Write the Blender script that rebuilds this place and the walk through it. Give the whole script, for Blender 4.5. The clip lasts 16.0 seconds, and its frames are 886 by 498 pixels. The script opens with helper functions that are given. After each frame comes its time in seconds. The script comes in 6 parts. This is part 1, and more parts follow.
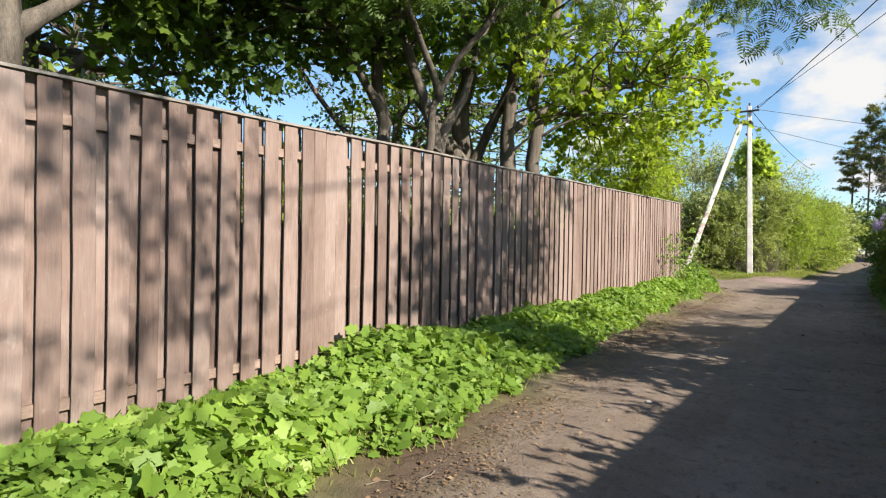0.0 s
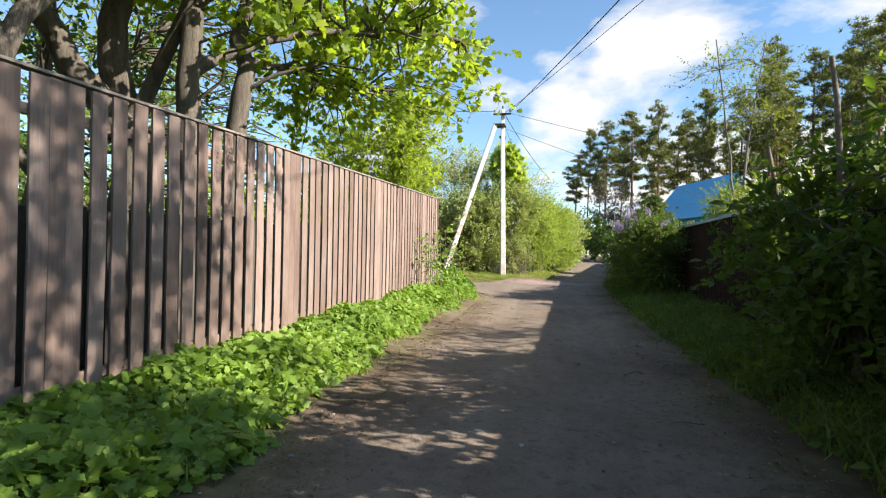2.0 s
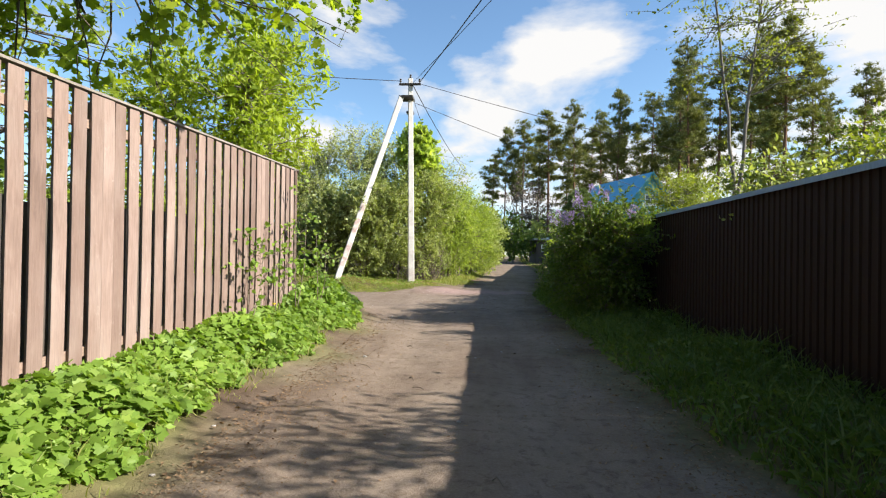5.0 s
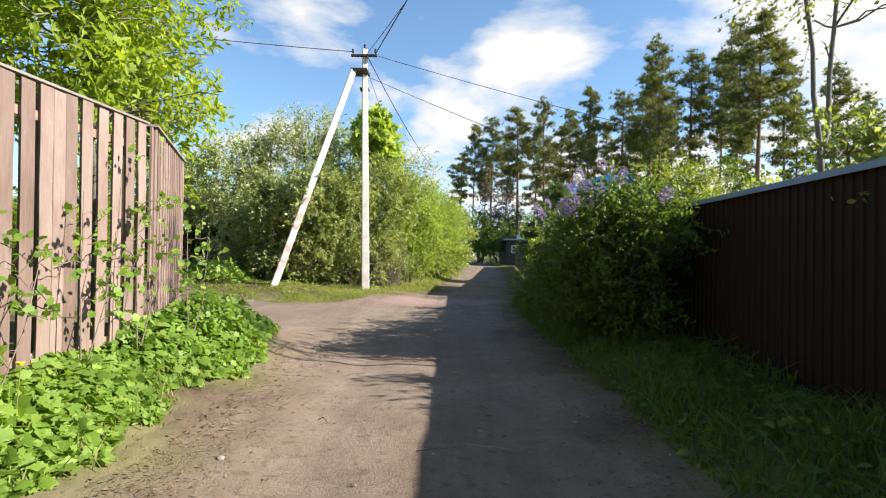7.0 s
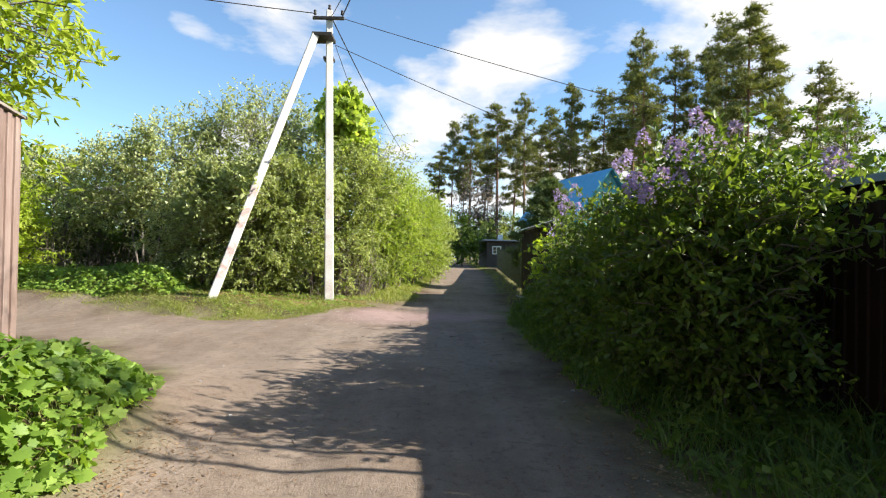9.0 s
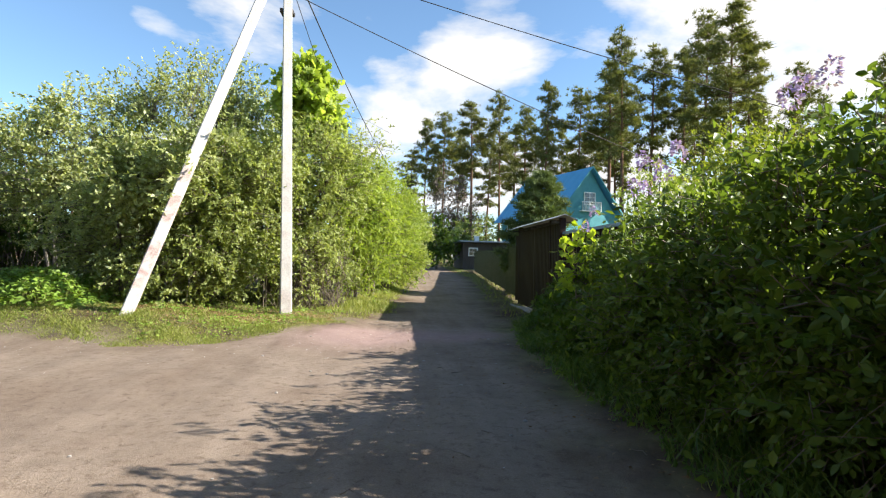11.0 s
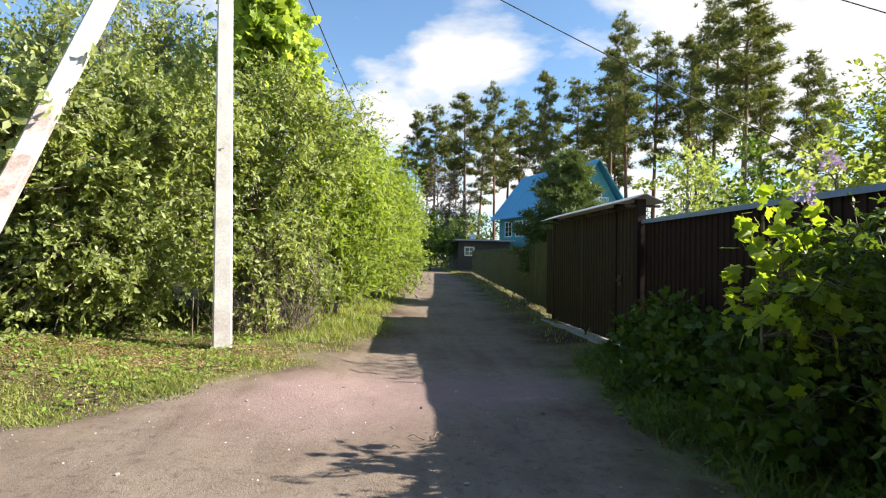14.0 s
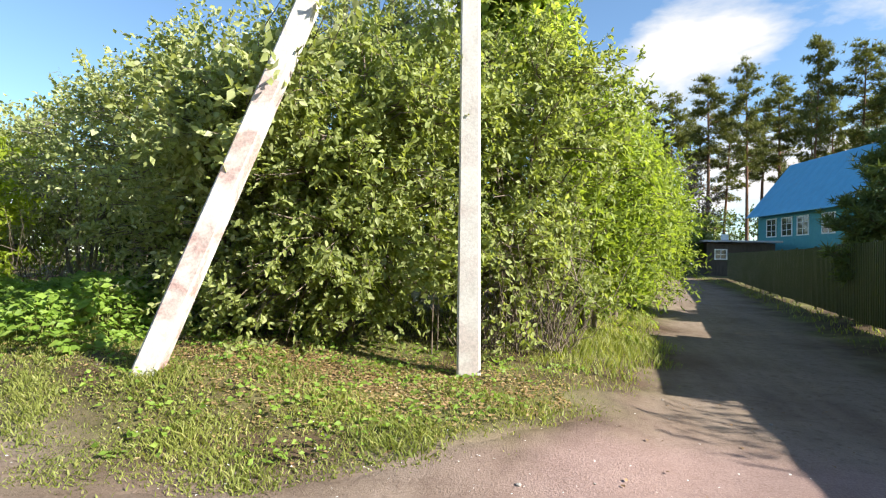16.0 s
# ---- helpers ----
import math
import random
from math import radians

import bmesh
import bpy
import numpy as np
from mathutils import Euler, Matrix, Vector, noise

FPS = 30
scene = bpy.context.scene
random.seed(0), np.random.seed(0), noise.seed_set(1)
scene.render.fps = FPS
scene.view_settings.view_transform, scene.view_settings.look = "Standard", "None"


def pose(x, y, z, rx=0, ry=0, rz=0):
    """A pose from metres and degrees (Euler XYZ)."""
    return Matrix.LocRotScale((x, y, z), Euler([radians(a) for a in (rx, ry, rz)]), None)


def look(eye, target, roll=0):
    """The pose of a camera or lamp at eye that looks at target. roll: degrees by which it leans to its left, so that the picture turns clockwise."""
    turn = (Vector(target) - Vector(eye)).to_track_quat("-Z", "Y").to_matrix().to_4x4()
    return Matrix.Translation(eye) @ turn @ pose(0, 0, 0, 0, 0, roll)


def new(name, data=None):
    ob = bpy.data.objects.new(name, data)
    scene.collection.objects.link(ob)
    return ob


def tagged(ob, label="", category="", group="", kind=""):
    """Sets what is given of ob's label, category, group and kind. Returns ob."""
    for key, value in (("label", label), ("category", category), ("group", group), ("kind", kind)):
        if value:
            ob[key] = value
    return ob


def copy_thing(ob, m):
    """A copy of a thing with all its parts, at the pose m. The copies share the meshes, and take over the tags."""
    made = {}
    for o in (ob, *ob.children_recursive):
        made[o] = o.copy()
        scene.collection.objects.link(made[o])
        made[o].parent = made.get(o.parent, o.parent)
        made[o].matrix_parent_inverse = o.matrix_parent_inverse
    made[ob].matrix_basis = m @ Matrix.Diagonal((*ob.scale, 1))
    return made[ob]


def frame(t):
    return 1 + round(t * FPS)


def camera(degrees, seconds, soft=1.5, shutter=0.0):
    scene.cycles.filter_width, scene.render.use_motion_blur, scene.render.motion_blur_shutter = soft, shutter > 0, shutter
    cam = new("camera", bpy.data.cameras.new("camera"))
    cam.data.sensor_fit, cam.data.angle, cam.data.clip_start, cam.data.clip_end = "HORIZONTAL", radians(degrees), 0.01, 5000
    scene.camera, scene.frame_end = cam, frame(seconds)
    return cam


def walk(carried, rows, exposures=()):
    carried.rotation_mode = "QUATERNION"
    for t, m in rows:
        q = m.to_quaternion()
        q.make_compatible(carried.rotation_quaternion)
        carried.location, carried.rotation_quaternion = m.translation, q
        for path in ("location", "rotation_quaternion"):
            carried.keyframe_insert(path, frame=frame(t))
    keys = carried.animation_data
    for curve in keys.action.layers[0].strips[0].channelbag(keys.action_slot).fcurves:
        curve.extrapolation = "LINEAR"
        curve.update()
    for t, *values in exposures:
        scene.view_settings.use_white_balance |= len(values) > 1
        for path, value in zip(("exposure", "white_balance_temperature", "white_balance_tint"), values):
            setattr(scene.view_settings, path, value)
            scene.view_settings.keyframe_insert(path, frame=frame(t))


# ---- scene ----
cam = camera(77.8, 16.0, soft=1.15)
METRES, EYE, TILT, LEAN, TURN = 24.0, 1.24, 0.0, 0.0, 36.5
ROWS = [
    (0.0, 0.0, 0.0, 0.0, 0.01, -0.35, -1.13),
    (0.5, 0.0115, 0.0347, 0.0005, -10.16, -0.09, -1.23),
    (1.0, 0.027, 0.0668, 0.0003, -16.63, 0.12, -1.27),
    (1.5, 0.0432, 0.099, 0.0007, -20.59, 0.21, -1.18),
    (2.0, 0.0617, 0.1289, 0.0003, -23.42, 0.32, -1.23),
    (2.5, 0.0792, 0.1592, 0.0016, -25.37, 0.38, -1.15),
    (3.0, 0.0979, 0.1882, 0.0009, -26.97, 0.46, -1.14),
    (3.5, 0.1172, 0.2182, 0.0015, -27.97, 0.45, -1.07),
    (4.0, 0.137, 0.2455, 0.0008, -29.47, 0.54, -1.01),
    (4.5, 0.157, 0.274, 0.0009, -30.78, 0.57, -0.96),
    (5.0, 0.1773, 0.3011, 0.0009, -31.98, 0.65, -0.95),
    (7.5, 0.2741, 0.4319, 0.0042, -35.91, 0.78, -0.96),
    (8.0, 0.2906, 0.4581, 0.0054, -36.51, 0.8, -1.02),
    (8.5, 0.3094, 0.4848, 0.0061, -37.26, 0.84, -0.93),
    (9.0, 0.3242, 0.5107, 0.0071, -37.77, 0.86, -1.0),
    (11.5, 0.4012, 0.6392, 0.0077, -41.33, 1.12, -1.0),
    (12.0, 0.4169, 0.6627, 0.0079, -41.45, 1.09, -0.95),
    (12.5, 0.4337, 0.6851, 0.0081, -41.65, 1.14, -0.93),
    (13.0, 0.45, 0.7097, 0.0083, -41.85, 1.1, -0.92),
    (13.5, 0.466, 0.7327, 0.008, -41.98, 1.14, -0.97),
    (14.0, 0.4827, 0.758, 0.0087, -42.1, 1.09, -0.9),
    (14.5, 0.4945, 0.7824, 0.0082, -42.16, 1.18, -1.03),
    (15.0, 0.5043, 0.8084, 0.0064, -40.41, 1.18, -1.01),
    (15.5, 0.5079, 0.8317, 0.0066, -31.33, 1.08, -1.13),
    (16.0, 0.509, 0.8513, 0.0063, -19.36, 1.06, -1.21),
]
walk(cam, [(t, pose(0, 0, EYE, TILT, LEAN, TURN) @ pose(METRES * x, METRES * y, METRES * z, 90 + pitch, roll, yaw)) for t, x, y, z, yaw, pitch, roll in ROWS],
     exposures=[(0.0, 1.22), (0.6, 1.24), (1.6, 1.44), (3.0, 1.42), (4.2, 1.31), (5.0, 1.29), (8.0, 1.40), (11.5, 1.46), (16.0, 1.43)])

# ---- world, sun, exposure ----
SUN_AZ = 97.0      # degrees from +y towards +x
SUN_EL = 31.5
world = bpy.data.worlds.new("sky")
scene.world = world
world.use_nodes = True
wn = world.node_tree
wn.nodes.clear()


def wnode(kind, **kw):
    n = wn.nodes.new(kind)
    for k, v in kw.items():
        n.inputs[k].default_value = v
    return n


sky = wn.nodes.new("ShaderNodeTexSky")
sky.sky_type = "NISHITA"
sky.sun_disc = False
sky.sun_elevation = radians(SUN_EL)
sky.sun_rotation = radians(SUN_AZ)
sky.air_density, sky.dust_density, sky.ozone_density = 1.0, 0.3, 2.5
coord = wn.nodes.new("ShaderNodeTexCoord")
sep = wn.nodes.new("ShaderNodeSeparateXYZ")
wn.links.new(coord.outputs["Generated"], sep.inputs[0])
lift = wn.nodes.new("ShaderNodeMath")
lift.operation = "MAXIMUM"
lift.inputs[1].default_value = 0.0
wn.links.new(sep.outputs["Z"], lift.inputs[0])
lift2 = wn.nodes.new("ShaderNodeMath")
lift2.operation = "ADD"
lift2.inputs[1].default_value = 0.28
wn.links.new(lift.outputs[0], lift2.inputs[0])
flat = []
for axis in ("X", "Y"):
    d = wn.nodes.new("ShaderNodeMath")
    d.operation = "DIVIDE"
    wn.links.new(sep.outputs[axis], d.inputs[0])
    wn.links.new(lift2.outputs[0], d.inputs[1])
    flat.append(d)
comb = wn.nodes.new("ShaderNodeCombineXYZ")
comb.inputs["Z"].default_value = 3.7
wn.links.new(flat[0].outputs[0], comb.inputs["X"])
wn.links.new(flat[1].outputs[0], comb.inputs["Y"])
cloud = wnode("ShaderNodeTexNoise", Scale=1.9, Detail=9.0, Roughness=0.56, Distortion=0.25)
wn.links.new(comb.outputs[0], cloud.inputs["Vector"])
cramp = wn.nodes.new("ShaderNodeValToRGB")
cramp.color_ramp.elements[0].position, cramp.color_ramp.elements[1].position = 0.56, 0.70
cramp.color_ramp.elements[0].color = (0, 0, 0, 1)
cramp.color_ramp.elements[1].color = (1, 1, 1, 1)
# cumulus banks over the lane and towards the sun: azimuth, elevation (degrees), reach, weight
BANKS = [(9.0, 23, 0.13, 0.2), (4.0, 20, 0.08, 0.13), (-2.5, 18.2, 0.09, 0.17), (-8, 16.5, 0.06, 0.12), (-1, 10, 0.14, 0.17), (12, 9, 0.19, 0.19), (25, 24.5, 0.13, 0.2),
         (31, 21, 0.14, 0.18), (39, 16, 0.2, 0.22), (25, 9, 0.2, 0.19), (-24.5, 20.5, 0.05, 0.13), (52, 20, 0.25, 0.2), (-19, 9, 0.1, 0.08)]
heap = cloud.outputs["Fac"]
for az, el, reach, weight in BANKS:
    near = wn.nodes.new("ShaderNodeVectorMath")
    near.operation = "DISTANCE"
    wn.links.new(coord.outputs["Generated"], near.inputs[0])
    near.inputs[1].default_value = (math.cos(radians(el)) * math.sin(radians(az)), math.cos(radians(el)) * math.cos(radians(az)), math.sin(radians(el)))
    fade = wn.nodes.new("ShaderNodeMapRange")
    fade.interpolation_type = "SMOOTHSTEP"
    for key, v in (("From Min", 0.0), ("From Max", reach * 1.14), ("To Min", weight), ("To Max", 0.0)):
        fade.inputs[key].default_value = v
    wn.links.new(near.outputs["Value"], fade.inputs["Value"])
    plus = wn.nodes.new("ShaderNodeMath")
    plus.operation = "ADD"
    wn.links.new(heap, plus.inputs[0])
    wn.links.new(fade.outputs[0], plus.inputs[1])
    heap = plus.outputs[0]
wn.links.new(heap, cramp.inputs[0])
bg_sky = wnode("ShaderNodeBackground", Strength=0.083)
hue = wn.nodes.new("ShaderNodeMix")
hue.data_type, hue.blend_type = "RGBA", "MULTIPLY"
hue.inputs[0].default_value = 1.0
hue.inputs[7].default_value = (0.93, 1.03, 1.06, 1)
wn.links.new(sky.outputs[0], hue.inputs[6])
wn.links.new(hue.outputs[2], bg_sky.inputs["Color"])
bg_cloud = wnode("ShaderNodeBackground", Color=(1.0, 0.99, 0.98, 1), Strength=0.40)
mixw = wn.nodes.new("ShaderNodeMixShader")
wn.links.new(cramp.outputs["Color"], mixw.inputs[0])
wn.links.new(bg_sky.outputs[0], mixw.inputs[1])
wn.links.new(bg_cloud.outputs[0], mixw.inputs[2])
wout = wn.nodes.new("ShaderNodeOutputWorld")
wn.links.new(mixw.outputs[0], wout.inputs["Surface"])

sun_data = bpy.data.lights.new("sun", "SUN")
sun_data.energy = 5.0
sun_data.angle = radians(0.53)
sun_data.color = (1.0, 0.95, 0.85)
sun = new("sun", sun_data)
_h = math.cos(radians(SUN_EL))
SUN_DIR = Vector((_h * math.sin(radians(SUN_AZ)), _h * math.cos(radians(SUN_AZ)), math.sin(radians(SUN_EL))))
sun.matrix_world = look(SUN_DIR * 60, (0, 0, 0))


# ---- materials ----
def nodes_of(mat):
    mat.use_nodes = True
    nt = mat.node_tree
    nt.nodes.clear()
    return nt


def add(nt, kind, link=None, **values):
    n = nt.nodes.new(kind)
    for k, v in values.items():
        n.inputs[k.replace("_", " ")].default_value = v
    for k, src in (link or {}).items():
        nt.links.new(src, n.inputs[k])
    return n


def ramp(nt, src, stops):
    r = nt.nodes.new("ShaderNodeValToRGB")
    while len(r.color_ramp.elements) < len(stops):
        r.color_ramp.elements.new(0.5)
    for e, (p, c) in zip(r.color_ramp.elements, stops):
        e.position = p
        e.color = (*c, 1) if len(c) == 3 else c
    nt.links.new(src, r.inputs[0])
    return r.outputs["Color"]


def mixc(nt, fac, a, b, mode="MIX"):
    m = nt.nodes.new("ShaderNodeMix")
    m.data_type = "RGBA"
    m.blend_type = mode
    for idx, v in ((0, fac), (6, a), (7, b)):
        if isinstance(v, (int, float)):
            m.inputs[idx].default_value = v
        elif isinstance(v, tuple):
            m.inputs[idx].default_value = (*v, 1)
        else:
            nt.links.new(v, m.inputs[idx])
    return m.outputs[2]


def mapped(nt, scale=(1, 1, 1), use="Object", shift_by=None):
    tc = nt.nodes.new("ShaderNodeTexCoord")
    mp = nt.nodes.new("ShaderNodeMapping")
    mp.inputs["Scale"].default_value = scale
    nt.links.new(tc.outputs[use], mp.inputs["Vector"])
    if shift_by is not None:
        nt.links.new(shift_by, mp.inputs["Location"])
    return mp.outputs[0]


def finish(nt, colour, rough=0.8, bump=None, strength=0.3, dist=0.01, metal=0.0, spec=0.3):
    b = nt.nodes.new("ShaderNodeBsdfPrincipled")
    b.inputs["Metallic"].default_value = metal
    b.inputs["Specular IOR Level"].default_value = spec
    for key, v in (("Base Color", colour), ("Roughness", rough)):
        if isinstance(v, (int, float)):
            b.inputs[key].default_value = v
        elif isinstance(v, tuple):
            b.inputs[key].default_value = (*v, 1)
        else:
            nt.links.new(v, b.inputs[key])
    if bump is not None:
        bp = add(nt, "ShaderNodeBump", {"Height": bump}, Strength=strength, Distance=dist)
        nt.links.new(bp.outputs[0], b.inputs["Normal"])
    o = nt.nodes.new("ShaderNodeOutputMaterial")
    nt.links.new(b.outputs[0], o.inputs["Surface"])
    return b


def noise_tex(nt, vec, scale, detail=4.0, rough=0.55, distortion=0.0):
    return add(nt, "ShaderNodeTexNoise", {"Vector": vec}, Scale=scale, Detail=detail, Roughness=rough, Distortion=distortion).outputs["Fac"]


def plain_mat(name, c1, c2, scale=6.0, rough=0.8, metal=0.0, stretch=(1, 1, 1), bump=0.2, spec=0.3, per_object=0.0):
    mat = bpy.data.materials.new(name)
    nt = nodes_of(mat)
    vec = mapped(nt, stretch)
    n1 = noise_tex(nt, vec, scale, 5.0, 0.6)
    n2 = noise_tex(nt, vec, scale * 9, 3.0, 0.6)
    col = ramp(nt, n1, [(0.3, c1), (0.7, c2)])
    col = mixc(nt, 0.35, col, ramp(nt, n2, [(0.3, tuple(v * 0.72 for v in c1)), (0.7, tuple(min(1, v * 1.2) for v in c2))]))
    if per_object:
        info = nt.nodes.new("ShaderNodeObjectInfo")
        col = mixc(nt, per_object, col, ramp(nt, info.outputs["Random"], [(0.0, tuple(v * 0.6 for v in c1)), (1.0, tuple(min(1, v * 1.25) for v in c2))]))
    finish(nt, col, rough, n2, bump, 0.01, metal, spec)
    return mat


def leaf_mat(name, dark, light, trans=0.45, rough=0.5, young=None):
    """Leaf: diffuse and shining front, light passing through, every leaf a little different."""
    mat = bpy.data.materials.new(name)
    nt = nodes_of(mat)
    geo = nt.nodes.new("ShaderNodeNewGeometry")
    stops = [(0.0, dark), (0.75, light)]
    if young:
        stops.append((1.0, young))
    col = ramp(nt, geo.outputs["Random Per Island"], stops)
    vec = mapped(nt)
    patch = noise_tex(nt, vec, 0.9, 3.0)
    col = mixc(nt, 0.55, col, ramp(nt, patch, [(0.35, dark), (0.68, light)]))
    b = add(nt, "ShaderNodeBsdfPrincipled", {"Base Color": col}, Roughness=rough)
    b.inputs["Specular IOR Level"].default_value = 0.27
    tcol = mixc(nt, 1.0, col, (1.4, 1.42, 0.6), "MULTIPLY")
    t = add(nt, "ShaderNodeBsdfTranslucent", {"Color": tcol})
    m = add(nt, "ShaderNodeMixShader", {1: b.outputs[0], 2: t.outputs[0]})
    m.inputs[0].default_value = trans
    o = nt.nodes.new("ShaderNodeOutputMaterial")
    nt.links.new(m.outputs[0], o.inputs["Surface"])
    return mat


def plank_mat():
    mat = bpy.data.materials.new("stained_weathered_boards")
    nt = nodes_of(mat)
    info = nt.nodes.new("ShaderNodeObjectInfo")
    off = add(nt, "ShaderNodeCombineXYZ")
    mul = add(nt, "ShaderNodeMath", {0: info.outputs["Random"]})
    mul.operation = "MULTIPLY"
    mul.inputs[1].default_value = 37.0
    for k in ("X", "Y", "Z"):
        nt.links.new(mul.outputs[0], off.inputs[k])
    vec = mapped(nt, (9, 9, 0.55), "Object", off.outputs[0])
    vec2 = mapped(nt, (1, 1, 0.5), "Object", off.outputs[0])
    grain = noise_tex(nt, vec, 9.0, 6.0, 0.65, 0.6)
    stain = noise_tex(nt, vec2, 2.6, 5.0, 0.6)
    col = ramp(nt, stain, [(0.25, (0.135, 0.088, 0.070)), (0.48, (0.245, 0.17, 0.142)), (0.78, (0.35, 0.275, 0.24))])
    scuff = noise_tex(nt, mapped(nt, (2.2, 2.2, 1.1), "Object", off.outputs[0]), 7.0, 6.0, 0.7, 0.8)
    col = mixc(nt, ramp(nt, scuff, [(0.6, (0, 0, 0)), (0.74, (0.6, 0.6, 0.6))]), col, (0.47, 0.40, 0.35))
    col = mixc(nt, 0.34, col, ramp(nt, grain, [(0.3, (0.10, 0.066, 0.05)), (0.65, (0.32, 0.225, 0.18))]))
    tone = ramp(nt, info.outputs["Random"], [(0.0, (0.66, 0.635, 0.63)), (0.5, (0.87, 0.865, 0.865)), (1.0, (1.03, 1.05, 1.07))])
    col = mixc(nt, 1.0, col, tone, "MULTIPLY")
    finish(nt, col, 0.78, grain, 0.35, 0.004, 0.0, 0.25)
    return mat


def ground_mat(name):
    """Soil, litter and thin turf; the attribute 'worn' tells trodden dirt (1) from growth (0), 'red' a crushed red stone fill."""
    mat = bpy.data.materials.new(name)
    nt = nodes_of(mat)
    vec = mapped(nt)
    big = noise_tex(nt, vec, 0.55, 5.0, 0.6, 0.4)
    mid = noise_tex(nt, vec, 3.2, 6.0, 0.62, 0.3)
    fine = noise_tex(nt, vec, 62.0, 4.0, 0.7)
    streak = noise_tex(nt, mapped(nt, (3.2, 0.28, 1)), 1.0, 5.0, 0.6, 0.5)
    worn = add(nt, "ShaderNodeAttribute")
    worn.attribute_name = "worn"
    red = add(nt, "ShaderNodeAttribute")
    red.attribute_name = "red"
    clump = noise_tex(nt, vec, 11.0, 6.0, 0.68, 0.5)
    dirt = ramp(nt, mid, [(0.3, (0.145, 0.108, 0.080)), (0.55, (0.25, 0.198, 0.155)), (0.75, (0.33, 0.27, 0.218))])
    dirt = mixc(nt, 0.4, dirt, ramp(nt, streak, [(0.35, (0.13, 0.094, 0.068)), (0.65, (0.345, 0.29, 0.238))]))
    dirt = mixc(nt, 0.35, dirt, ramp(nt, big, [(0.35, (0.12, 0.082, 0.058)), (0.6, (0.315, 0.268, 0.222))]))
    dirt = mixc(nt, ramp(nt, clump, [(0.52, (0, 0, 0)), (0.66, (0.75, 0.75, 0.75))]), dirt, (0.105, 0.074, 0.052))
    grit = ramp(nt, fine, [(0.3, (0.12, 0.09, 0.068)), (0.5, (0.235, 0.188, 0.148)), (0.7, (0.40, 0.345, 0.29))])
    dirt = mixc(nt, 0.26, dirt, grit)
    dirt = mixc(nt, 1.0, dirt, (0.88, 0.83, 0.80), "MULTIPLY")
    redstone = mixc(nt, 0.5, ramp(nt, fine, [(0.35, (0.19, 0.115, 0.10)), (0.65, (0.38, 0.27, 0.245))]), ramp(nt, mid, [(0.3, (0.21, 0.14, 0.122)), (0.7, (0.31, 0.222, 0.20))]))
    dirt = mixc(nt, red.outputs["Fac"], dirt, redstone)
    humus = ramp(nt, mid, [(0.3, (0.055, 0.036, 0.023)), (0.6, (0.125, 0.082, 0.053)), (0.8, (0.21, 0.155, 0.10))])
    turf = mixc(nt, ramp(nt, big, [(0.4, (0, 0, 0)), (0.6, (1, 1, 1))]), humus, ramp(nt, mid, [(0.3, (0.12, 0.125, 0.045)), (0.7, (0.26, 0.24, 0.10))]))
    turf = mixc(nt, 0.35, turf, grit, "MULTIPLY")
    col = mixc(nt, worn.outputs["Fac"], turf, dirt)
    h = add(nt, "ShaderNodeMath", {0: fine, 1: clump})
    h.operation = "ADD"
    finish(nt, col, 0.92, h.outputs[0], 0.55, 0.02, 0.0, 0.15)
    return mat


def concrete_mat(name, marks):
    """Whitewashed grey concrete with cracks, faded red paint marks and leaf-shadow dapples put into the colour."""
    mat = bpy.data.materials.new(name)
    nt = nodes_of(mat)
    vec = mapped(nt)
    n1 = noise_tex(nt, vec, 2.2, 6.0, 0.65)
    n2 = noise_tex(nt, vec, 38.0, 4.0, 0.65)
    col = ramp(nt, n1, [(0.3, (0.44, 0.41, 0.375)), (0.6, (0.60, 0.575, 0.53))])
    col = mixc(nt, 0.3, col, ramp(nt, n2, [(0.35, (0.36, 0.33, 0.30)), (0.6, (0.70, 0.67, 0.62))]))
    paint = noise_tex(nt, mapped(nt, (1, 1, 1.0)), 2.6, 4.0, 0.6, 0.6)
    # one mask for paint stains and painted leaf-shadow dapples, strongest low down
    mask = ramp(nt, paint, [(0.46, (0, 0, 0)), (0.6, (0.75, 0.75, 0.75))])
    tall = nt.nodes.new("ShaderNodeSeparateXYZ")
    nt.links.new(vec, tall.inputs[0])
    reach = add(nt, "ShaderNodeMapRange", {"Value": tall.outputs["Z"]})
    reach.inputs["From Min"].default_value, reach.inputs["From Max"].default_value = 1.8, 4.2
    reach.inputs["To Min"].default_value, reach.inputs["To Max"].default_value = marks, marks * 0.25
    mask = mixc(nt, 1.0, mask, reach.outputs[0], "MULTIPLY")
    col = mixc(nt, mask, col, ramp(nt, n2, [(0.4, (0.24, 0.12, 0.11)), (0.62, (0.46, 0.24, 0.21))]))
    finish(nt, col, 0.85, n2, 0.35, 0.006)
    return mat


def metal_mat(name, c1, c2, rough=0.42, spec=0.5):
    mat = bpy.data.materials.new(name)
    nt = nodes_of(mat)
    n1 = noise_tex(nt, mapped(nt, (1, 1, 0.35)), 2.0, 5.0, 0.6)
    n2 = noise_tex(nt, mapped(nt, (6, 6, 1.2)), 9.0, 5.0, 0.65)
    col = mixc(nt, 0.4, ramp(nt, n1, [(0.3, c1), (0.7, c2)]), ramp(nt, n2, [(0.35, tuple(v * 0.7 for v in c1)), (0.65, tuple(v * 1.15 for v in c2))]))
    finish(nt, col, ramp(nt, n2, [(0.3, (rough - 0.08,) * 3), (0.7, (rough + 0.14,) * 3)]), n1, 0.06, 0.01, 0.0, spec)
    return mat


